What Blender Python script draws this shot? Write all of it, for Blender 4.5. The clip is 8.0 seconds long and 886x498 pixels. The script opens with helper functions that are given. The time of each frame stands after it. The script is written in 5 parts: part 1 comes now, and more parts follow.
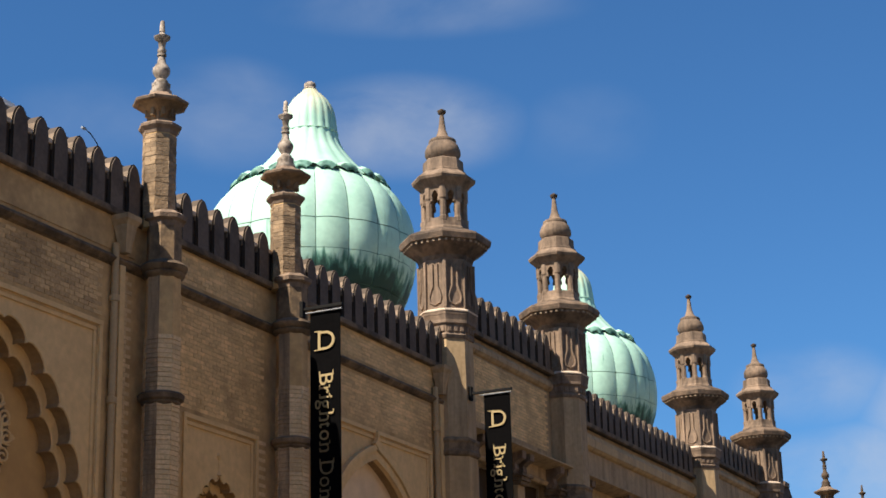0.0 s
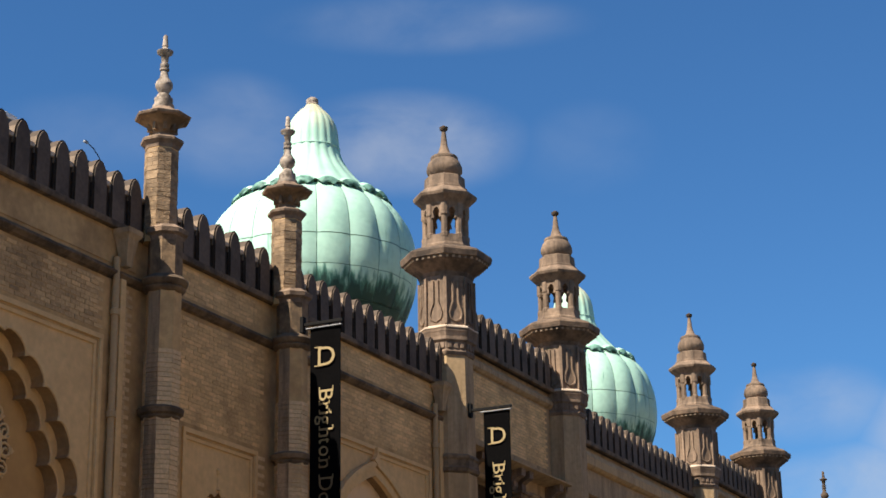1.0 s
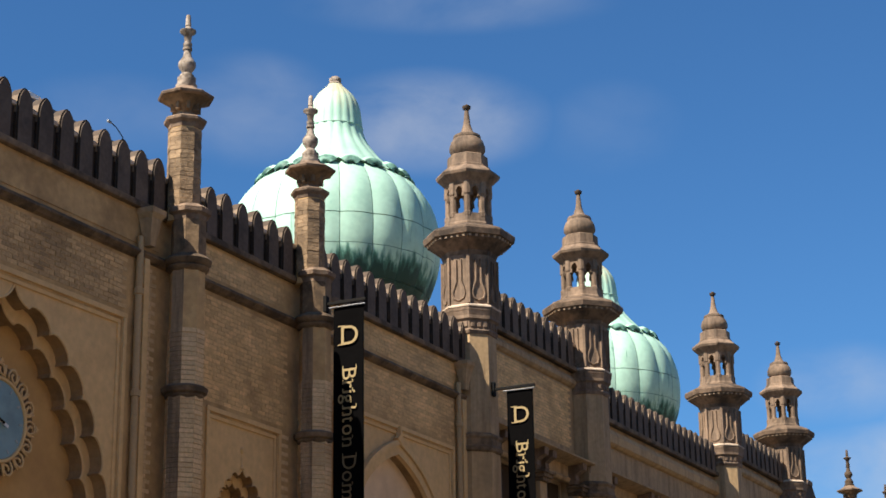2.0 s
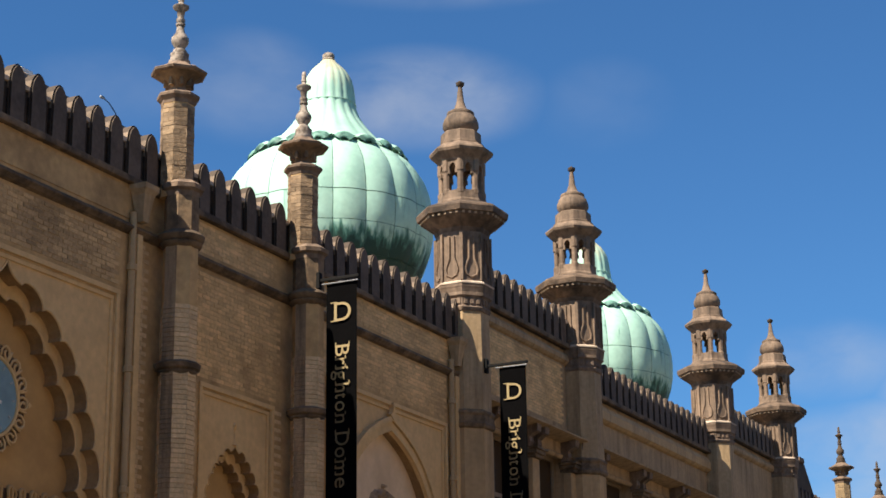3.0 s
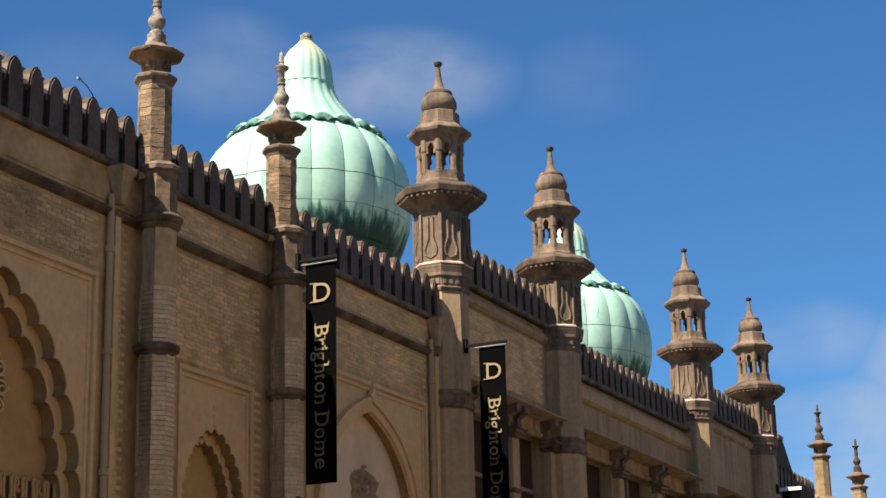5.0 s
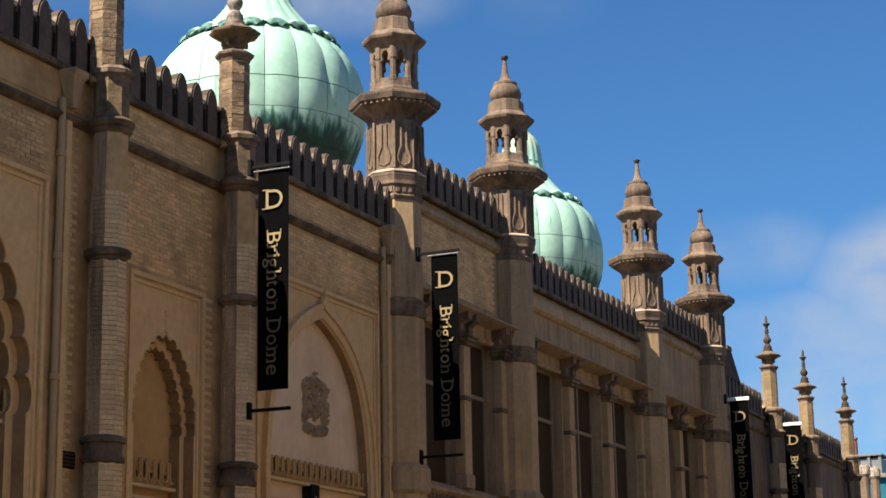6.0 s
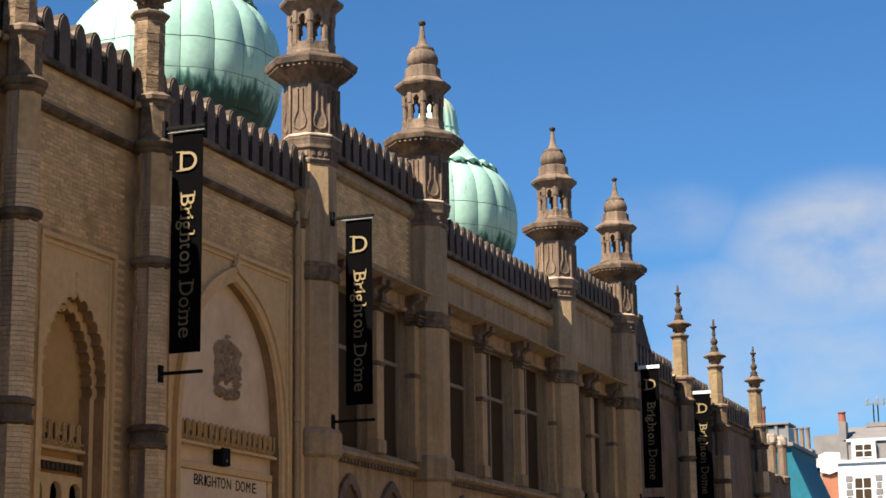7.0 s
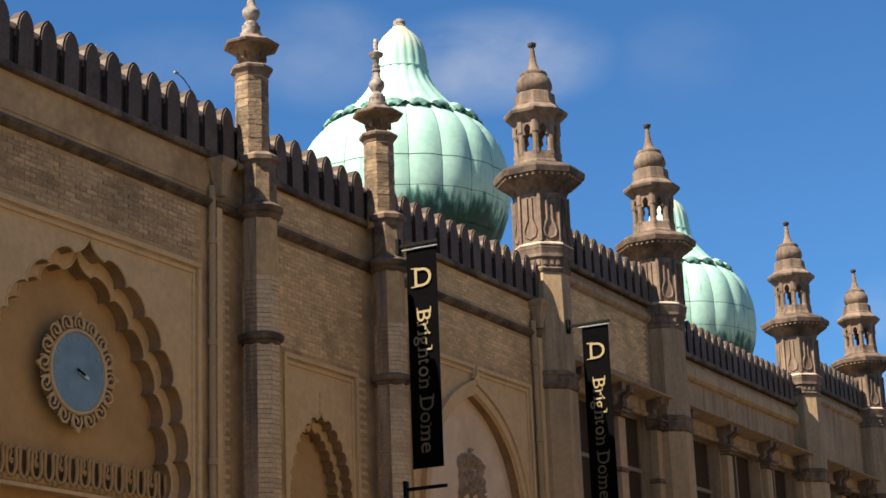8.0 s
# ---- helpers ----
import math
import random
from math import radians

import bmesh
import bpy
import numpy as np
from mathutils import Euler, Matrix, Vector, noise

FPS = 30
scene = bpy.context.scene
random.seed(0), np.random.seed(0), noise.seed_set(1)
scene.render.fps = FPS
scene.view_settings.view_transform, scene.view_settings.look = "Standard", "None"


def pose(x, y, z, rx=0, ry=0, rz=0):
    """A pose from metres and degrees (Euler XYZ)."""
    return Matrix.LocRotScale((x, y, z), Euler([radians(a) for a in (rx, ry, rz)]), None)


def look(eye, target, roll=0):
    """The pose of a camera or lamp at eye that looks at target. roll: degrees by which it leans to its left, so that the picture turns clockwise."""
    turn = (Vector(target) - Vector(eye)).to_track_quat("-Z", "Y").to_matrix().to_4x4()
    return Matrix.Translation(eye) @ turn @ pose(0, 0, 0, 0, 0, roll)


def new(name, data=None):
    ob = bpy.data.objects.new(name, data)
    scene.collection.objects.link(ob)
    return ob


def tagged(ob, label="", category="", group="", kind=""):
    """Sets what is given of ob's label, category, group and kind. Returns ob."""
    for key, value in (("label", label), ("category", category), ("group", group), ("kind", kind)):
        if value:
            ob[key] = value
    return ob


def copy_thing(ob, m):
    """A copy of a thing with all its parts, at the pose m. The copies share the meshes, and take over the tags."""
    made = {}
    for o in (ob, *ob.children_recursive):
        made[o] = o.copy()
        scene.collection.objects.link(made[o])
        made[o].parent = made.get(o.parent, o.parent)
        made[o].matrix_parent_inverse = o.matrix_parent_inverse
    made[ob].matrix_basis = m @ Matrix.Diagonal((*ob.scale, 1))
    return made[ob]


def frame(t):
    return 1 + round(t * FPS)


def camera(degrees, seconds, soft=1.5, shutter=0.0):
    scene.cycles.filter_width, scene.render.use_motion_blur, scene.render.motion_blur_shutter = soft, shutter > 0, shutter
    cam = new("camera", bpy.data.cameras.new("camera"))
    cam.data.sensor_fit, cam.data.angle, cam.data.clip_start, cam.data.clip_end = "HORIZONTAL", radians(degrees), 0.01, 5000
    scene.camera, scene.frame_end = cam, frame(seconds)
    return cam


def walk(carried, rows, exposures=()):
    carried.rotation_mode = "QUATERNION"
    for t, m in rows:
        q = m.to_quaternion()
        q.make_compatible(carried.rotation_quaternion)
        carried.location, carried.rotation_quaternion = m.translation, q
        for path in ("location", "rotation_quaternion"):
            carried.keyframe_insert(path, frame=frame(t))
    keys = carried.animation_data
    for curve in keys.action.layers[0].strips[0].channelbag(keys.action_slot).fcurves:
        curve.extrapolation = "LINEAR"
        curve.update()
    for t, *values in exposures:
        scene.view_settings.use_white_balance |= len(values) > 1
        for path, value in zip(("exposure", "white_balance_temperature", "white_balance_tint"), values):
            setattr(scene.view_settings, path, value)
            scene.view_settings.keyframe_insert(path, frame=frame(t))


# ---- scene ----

# ------------------------------------------------------------ camera
EYE = (0.0, -14.2, 1.6)
cam = camera(27.0, 8.0, soft=1.65)
ROWS = [
    (0.0, 107.616, 1.406, -64.197),
    (0.5, 107.772, 0.974, -64.020),
    (1.0, 108.129, 0.944, -64.314),
    (1.5, 108.019, 0.970, -63.797),
    (2.8, 106.743, 0.610, -63.735),
    (3.0, 106.762, 0.735, -63.855),
    (3.5, 107.181, 0.731, -64.224),
    (4.0, 106.625, 0.978, -64.062),
    (4.2, 106.605, 1.120, -63.880),
    (5.3, 105.533, 1.260, -64.812),
    (5.5, 104.764, 1.190, -65.014),
    (6.0, 103.263, 0.980, -65.971),
    (6.5, 102.188, 0.985, -67.293),
    (7.0, 102.150, 0.750, -68.743),
    (7.5, 103.350, 1.010, -67.910),
    (7.7, 104.385, 1.470, -65.432),
    (8.0, 105.700, 2.090, -60.922),
]
walk(cam, [(t, pose(*EYE, rx, ry, rz)) for t, rx, ry, rz in ROWS],
     [(0.0, 0.96), (4.2, 0.96), (6.2, 0.96), (7.0, 1.05), (7.5, 1.07), (8.0, 1.10)])

# ------------------------------------------------------------ light
SUN_DIR = Vector((-1.5, 0.63, 1.84)).normalized()
SUN_EL = math.asin(SUN_DIR.z)
SUN_AZ = math.atan2(SUN_DIR.x, SUN_DIR.y)
scene.view_settings.exposure = 1.0

# direction, width, height (as tangents), strength of each bank of cloud
CLOUDS = [
    ((0.832, 0.417, 0.365), 0.046, 0.020, 0.52),
    ((0.784, 0.498, 0.371), 0.034, 0.022, 0.24),
    ((0.747, 0.556, 0.366), 0.040, 0.016, 0.12),
    ((0.874, 0.326, 0.360), 0.026, 0.018, 0.08),
    ((0.815, 0.393, 0.424), 0.060, 0.012, 0.20),
    ((0.945, 0.233, 0.222), 0.030, 0.016, 0.34),
    ((0.967, 0.140, 0.203), 0.050, 0.030, 1.05),
    ((0.966, 0.188, 0.178), 0.075, 0.018, 0.62),
    ((0.974, 0.173, 0.140), 0.090, 0.026, 0.62),
]


def make_world():
    world = bpy.data.worlds.new("sky")
    scene.world = world
    world.use_nodes = True
    nt = world.node_tree
    nt.nodes.clear()
    N, L = nt.nodes.new, nt.links.new
    out = N("ShaderNodeOutputWorld")
    bg = N("ShaderNodeBackground")
    sky = N("ShaderNodeTexSky")
    sky.sky_type = "NISHITA"
    sky.sun_disc = False
    sky.sun_elevation = SUN_EL
    sky.sun_rotation = SUN_AZ
    sky.altitude = 20
    sky.air_density, sky.dust_density, sky.ozone_density = 1.0, 0.0, 3.0
    bg.inputs["Strength"].default_value = 0.049
    tc = N("ShaderNodeTexCoord")
    no = N("ShaderNodeTexNoise")
    no.inputs["Scale"].default_value = 15.0
    no.inputs["Detail"].default_value = 7.0
    no.inputs["Roughness"].default_value = 0.55
    no.inputs["Distortion"].default_value = 0.3
    mp = N("ShaderNodeMapping")
    mp.inputs["Scale"].default_value = (1.0, 1.0, 1.7)
    L(tc.outputs["Generated"], mp.inputs["Vector"])
    L(mp.outputs["Vector"], no.inputs["Vector"])
    nz = N("ShaderNodeMapRange")
    nz.inputs["From Min"].default_value, nz.inputs["From Max"].default_value = 0.24, 0.72
    L(no.outputs["Fac"], nz.inputs["Value"])
    total = None
    for way, wide, high, strength in CLOUDS:
        c = Vector(way).normalized()
        side = c.cross(Vector((0, 0, 1))).normalized()
        up = side.cross(c)
        terms = []
        for axis, size in ((side, wide), (up, high)):
            d = N("ShaderNodeVectorMath")
            d.operation = "DOT_PRODUCT"
            L(tc.outputs["Generated"], d.inputs[0])
            d.inputs[1].default_value = axis / size
            q = N("ShaderNodeMath")
            q.operation = "MULTIPLY"
            L(d.outputs["Value"], q.inputs[0])
            L(d.outputs["Value"], q.inputs[1])
            terms.append(q)
        add = N("ShaderNodeMath")
        add.operation = "ADD"
        L(terms[0].outputs[0], add.inputs[0])
        L(terms[1].outputs[0], add.inputs[1])
        fall = N("ShaderNodeMapRange")
        fall.interpolation_type = "SMOOTHSTEP"
        fall.inputs["From Min"].default_value, fall.inputs["From Max"].default_value = 0.0, 2.6
        fall.inputs["To Min"].default_value, fall.inputs["To Max"].default_value = strength, 0.0
        L(add.outputs[0], fall.inputs["Value"])
        front = N("ShaderNodeVectorMath")
        front.operation = "DOT_PRODUCT"
        L(tc.outputs["Generated"], front.inputs[0])
        front.inputs[1].default_value = c
        gt = N("ShaderNodeMath")
        gt.operation = "GREATER_THAN"
        L(front.outputs["Value"], gt.inputs[0])
        mul = N("ShaderNodeMath")
        mul.operation = "MULTIPLY"
        L(fall.outputs[0], mul.inputs[0])
        L(gt.outputs[0], mul.inputs[1])
        if total is None:
            total = mul
        else:
            mx = N("ShaderNodeMath")
            mx.operation = "MAXIMUM"
            L(total.outputs[0], mx.inputs[0])
            L(mul.outputs[0], mx.inputs[1])
            total = mx
    fac = N("ShaderNodeMath")
    fac.operation = "MULTIPLY"
    L(total.outputs[0], fac.inputs[0])
    L(nz.outputs[0], fac.inputs[1])
    mix = N("ShaderNodeMix")
    mix.data_type = "RGBA"
    L(fac.outputs[0], mix.inputs["Factor"])
    deep = N("ShaderNodeVectorMath")
    deep.operation = "MULTIPLY"
    L(sky.outputs[0], deep.inputs[0])
    deep.inputs[1].default_value = (0.515, 0.935, 1.29)
    L(deep.outputs["Vector"], mix.inputs["A"])
    mix.inputs["B"].default_value = (6.0, 6.4, 7.2, 1)
    L(mix.outputs["Result"], bg.inputs["Color"])
    L(bg.outputs[0], out.inputs[0])


make_world()
sun = new("sun", bpy.data.lights.new("sun", "SUN"))
sun.data.energy = 5.4
sun.data.angle = radians(0.53)
sun.data.color = (1.0, 0.92, 0.80)
sun.matrix_world = look(SUN_DIR * 50, (0, 0, 0))


# ------------------------------------------------------------ materials
def material(name, colour, rough=0.85, vary=0.25, grain=18.0, stain=None, stain_scale=1.2, stain_lo=0.5, stain_hi=0.72, stain_amount=0.7,
             bump=0.25, bump_scale=40.0, metal=0.0, piece=0.0, stretch=(1, 1, 1), streak=False, island=0.0, spec=0.35):
    """A worn surface: base colour with two scales of noise, stains of a second colour, and relief."""
    m = bpy.data.materials.new(name)
    m.use_nodes = True
    nt = m.node_tree
    N, L = nt.nodes.new, nt.links.new
    bs = nt.nodes["Principled BSDF"]
    bs.inputs["Roughness"].default_value = rough
    bs.inputs["Metallic"].default_value = metal
    bs.inputs["Specular IOR Level"].default_value = spec
    geo = N("ShaderNodeNewGeometry")
    info = N("ShaderNodeObjectInfo")
    mp = N("ShaderNodeMapping")
    mp.inputs["Scale"].default_value = stretch
    L(geo.outputs["Position"], mp.inputs["Vector"])
    a = N("ShaderNodeTexNoise")
    a.inputs["Scale"].default_value, a.inputs["Detail"].default_value = grain, 6
    b = N("ShaderNodeTexNoise")
    b.inputs["Scale"].default_value, b.inputs["Detail"].default_value = 1.1, 4
    L(mp.outputs["Vector"], a.inputs["Vector"])
    L(geo.outputs["Position"], b.inputs["Vector"])
    av = N("ShaderNodeMath")
    av.operation = "ADD"
    L(a.outputs["Fac"], av.inputs[0])
    L(b.outputs["Fac"], av.inputs[1])
    last = av
    if piece or island:
        r = N("ShaderNodeMath")
        r.operation = "MULTIPLY_ADD"
        L(info.outputs["Random"] if piece else geo.outputs["Random Per Island"], r.inputs[0])
        r.inputs[1].default_value = piece or island
        L(av.outputs[0], r.inputs[2])
        sub = N("ShaderNodeMath")
        sub.operation = "SUBTRACT"
        L(r.outputs[0], sub.inputs[0])
        sub.inputs[1].default_value = (piece or island) / 2
        last = sub
    rg = N("ShaderNodeMapRange")
    rg.inputs["From Min"].default_value, rg.inputs["From Max"].default_value = 0.6, 1.4
    rg.inputs["To Min"].default_value, rg.inputs["To Max"].default_value = 1 - vary, 1 + vary
    L(last.outputs[0], rg.inputs["Value"])
    sc = N("ShaderNodeVectorMath")
    sc.operation = "SCALE"
    sc.inputs[0].default_value = colour
    L(rg.outputs[0], sc.inputs["Scale"])
    colour_out = sc.outputs["Vector"]
    if stain:
        s = N("ShaderNodeTexNoise")
        s.inputs["Scale"].default_value, s.inputs["Detail"].default_value, s.inputs["Roughness"].default_value = stain_scale, 8, 0.62
        if streak:
            sm = N("ShaderNodeMapping")
            sm.inputs["Scale"].default_value = (3.0, 3.0, 0.35)
            L(geo.outputs["Position"], sm.inputs["Vector"])
            L(sm.outputs["Vector"], s.inputs["Vector"])
        else:
            L(geo.outputs["Position"], s.inputs["Vector"])
        sr = N("ShaderNodeMapRange")
        sr.inputs["From Min"].default_value, sr.inputs["From Max"].default_value = stain_lo, stain_hi
        sr.inputs["To Max"].default_value = stain_amount
        L(s.outputs["Fac"], sr.inputs["Value"])
        mx = N("ShaderNodeMix")
        mx.data_type = "RGBA"
        L(sr.outputs[0], mx.inputs["Factor"])
        L(colour_out, mx.inputs["A"])
        mx.inputs["B"].default_value = (*stain, 1)
        colour_out = mx.outputs["Result"]
    L(colour_out, bs.inputs["Base Color"])
    if bump:
        bn = N("ShaderNodeTexNoise")
        bn.inputs["Scale"].default_value, bn.inputs["Detail"].default_value = bump_scale, 5
        L(geo.outputs["Position"], bn.inputs["Vector"])
        bp = N("ShaderNodeBump")
        bp.inputs["Strength"].default_value, bp.inputs["Distance"].default_value = bump, 0.02
        L(bn.outputs["Fac"], bp.inputs["Height"])
        L(bp.outputs["Normal"], bs.inputs["Normal"])
    return m


STONE = material("weathered_stone", (0.218, 0.146, 0.094), stain=(0.048, 0.033, 0.022), stain_scale=1.7, stain_amount=0.85, stain_lo=0.44, stain_hi=0.70, grain=14, vary=0.42, streak=True, bump=0.45)
ASHLAR = material("tan_ashlar", (0.425, 0.285, 0.148), stain=(0.17, 0.108, 0.055), stain_scale=1.6, stain_amount=0.68, stain_lo=0.46, stain_hi=0.68, grain=12, vary=0.26, streak=True, bump=0.3)
PALE_STONE = material("pale_stone", (0.38, 0.305, 0.235), stain=(0.099, 0.074, 0.052), stain_scale=8, stain_amount=0.85, stain_lo=0.45, stain_hi=0.60)
BROWN_STONE = material("brown_stone", (0.235, 0.150, 0.078), stain=(0.055, 0.038, 0.024), stain_scale=3.5, stain_amount=0.8, stain_lo=0.42, stain_hi=0.62, grain=16, vary=0.32, bump=0.35)
DARK_STONE = material("dark_brown_stone", (0.075, 0.048, 0.028), stain=(0.024, 0.017, 0.011), stain_scale=2.5, vary=0.35)
PIER = material("ochre_pier_render", (0.50, 0.325, 0.155), stain=(0.20, 0.125, 0.06), stain_scale=1.3, stain_amount=0.6, stain_lo=0.48, stain_hi=0.72, grain=10, vary=0.2, streak=True, bump=0.25)
FAR_BRICK = material("tan_turret_brick", (0.30, 0.205, 0.105), stain=(0.12, 0.08, 0.042), stain_scale=2.0, vary=0.35, grain=20, island=0.3)
GALLERY = material("shaded_gallery_stone", (0.172, 0.112, 0.070), stain=(0.036, 0.025, 0.017), stain_scale=2.6, stain_amount=0.9, stain_lo=0.40, stain_hi=0.62, grain=16, vary=0.38, bump=0.4)
RING = material("soot_edged_stone", (0.23, 0.150, 0.084), stain=(0.052, 0.036, 0.023), stain_scale=2.2, stain_amount=0.9, stain_lo=0.38, stain_hi=0.60, grain=16, vary=0.35, bump=0.4)
# brick toned down to carry shade on one side of the columns
SHADE_BRICK = material("shaded_side_brick", (0.42, 0.28, 0.155), stain=(0.15, 0.104, 0.063), stain_scale=1.4, stain_amount=0.85, stain_lo=0.40, stain_hi=0.62, grain=22, vary=0.4, streak=True, bump=0.5)
COPING = material("sunlit_coping", (0.56, 0.43, 0.31), stain=(0.10, 0.07, 0.05), stain_scale=4.0, stain_lo=0.5, vary=0.3)
# merlon tones with gap shade and soot, then sunlight, coloured in
MERLON_SIDE = material("shade_and_soot_stone", (0.036, 0.024, 0.015), stain=(0.11, 0.075, 0.05), stain_scale=5.0, stain_lo=0.55, stain_hi=0.75, stain_amount=0.6, vary=0.35, piece=0.3)
MERLON_PALE = material("sunlit_merlon_stone", (0.225, 0.160, 0.108), stain=(0.07, 0.05, 0.034), stain_scale=4.0, stain_lo=0.5, vary=0.3, piece=0.3)
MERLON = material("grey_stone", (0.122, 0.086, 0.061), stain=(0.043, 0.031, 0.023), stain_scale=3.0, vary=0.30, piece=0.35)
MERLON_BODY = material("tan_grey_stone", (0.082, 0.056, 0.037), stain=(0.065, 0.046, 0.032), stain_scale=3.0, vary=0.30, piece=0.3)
PLASTER = material("tan_render", (0.74, 0.487, 0.224), stain=(0.40, 0.248, 0.112), stain_scale=1.1, stain_amount=0.6, stain_lo=0.46, stain_hi=0.72, grain=10, vary=0.16, bump=0.2)
WALL = material("tan_walling", (0.57, 0.358, 0.154), stain=(0.225, 0.130, 0.053), stain_scale=1.4, stain_amount=0.78, stain_lo=0.44, grain=9, vary=0.22, bump=0.25)
SHADED_RENDER = material("shaded_ochre_render", (0.34, 0.205, 0.09), stain=(0.16, 0.095, 0.045), stain_scale=2.5, stain_amount=0.7, stain_lo=0.45, vary=0.2, bump=0.2)
FIELD = material("pinkish_render", (0.80, 0.585, 0.37), stain=(0.521, 0.343, 0.185), stain_scale=0.9, stain_amount=0.6, stain_lo=0.45, grain=6, vary=0.10, bump=0.1)
NICHE = material("ochre_render", (0.558, 0.329, 0.124), stain=(0.368, 0.205, 0.077), stain_scale=0.9, stain_amount=0.65, stain_lo=0.45, grain=7, vary=0.12, bump=0.1)
BRICK = material("yellow_brick", (0.55, 0.365, 0.176), stain=(0.21, 0.135, 0.066), stain_scale=1.5, stain_amount=0.6, stain_lo=0.46, stain_hi=0.70, grain=25, vary=0.40, piece=0.45, bump=0.4)
BRICKS = material("yellow_bricks", (0.74, 0.515, 0.275), stain=(0.168, 0.106, 0.052), stain_scale=1.1, stain_amount=0.55, stain_lo=0.45, stain_hi=0.70, grain=25, vary=0.30, island=0.28, bump=0.4)
WALLBRICK = material("tan_brickwork", (0.71, 0.458, 0.205), stain=(0.30, 0.178, 0.076), stain_scale=1.3, stain_amount=0.62, stain_lo=0.46, stain_hi=0.72, grain=20, vary=0.32, island=0.42, bump=0.4)
WORN = material("worn_brick", (0.295, 0.195, 0.108), stain=(0.105, 0.068, 0.038), stain_scale=4.0, stain_amount=0.85, stain_lo=0.43, stain_hi=0.62, grain=30, vary=0.40, piece=0.5, bump=0.6)
CARVED = material("carved_stone", (0.40, 0.28, 0.17), stain=(0.15, 0.098, 0.058), stain_scale=6, stain_amount=0.7, stain_lo=0.45, stain_hi=0.65, grain=30, vary=0.3)
FABRIC = material("black_fabric", (0.0035, 0.0032, 0.0032), rough=0.95, vary=0.3, bump=0.1, bump_scale=8, spec=0.02)
GOLD = material("pale_gold_print", (0.31, 0.222, 0.10), rough=0.6, vary=0.1, bump=0)
SHADED_GOLD = material("shaded_gold_print", (0.16, 0.115, 0.055), rough=0.7, vary=0.35, grain=9, bump=0)
IRON = material("black_iron", (0.010, 0.009, 0.008), rough=0.8, bump=0.1, spec=0.1)
STEEL = material("galvanised_steel", (0.22, 0.22, 0.22), rough=0.5, metal=0.3, bump=0)
LEAD = material("tan_pipe", (0.44, 0.29, 0.14), rough=0.6, vary=0.15, bump=0.1)
BLUE = material("blue_dial", (0.20, 0.315, 0.35), rough=0.5, vary=0.25, grain=5, bump=0, stain=(0.27, 0.37, 0.38), stain_scale=4, stain_amount=0.6)
PALE_BLUE = material("pale_blue_mark", (0.32, 0.36, 0.36), rough=0.6, bump=0)
FRAME = material("cream_frame", (0.27, 0.195, 0.12), rough=0.6, vary=0.15)
ROOF = material("lead_roof", (0.11, 0.105, 0.10), rough=0.6, vary=0.2)
ASPHALT = material("asphalt", (0.05, 0.048, 0.045), rough=0.9, vary=0.3)
PAVING = material("paving", (0.26, 0.24, 0.21), rough=0.85, vary=0.2)
CREAM = material("cream_front", (0.36, 0.26, 0.155), rough=0.8, vary=0.1, grain=3)
TEAL = material("teal_paint", (0.007, 0.125, 0.165), rough=0.7, vary=0.2, grain=4)
WHITE = material("white_paint", (0.74, 0.73, 0.70), rough=0.6, vary=0.06)
SLATE = material("slate", (0.20, 0.18, 0.165), rough=0.7, vary=0.25, grain=30)
REDBRICK = material("red_brick", (0.34, 0.13, 0.07), rough=0.85, vary=0.25)
# dark tone painted in place of shade at the back of recesses
DEEP = material("shade_dark_render", (0.16, 0.10, 0.055), vary=0.2)
TERRACOTTA = material("terracotta", (0.27, 0.09, 0.055), rough=0.8, vary=0.2)


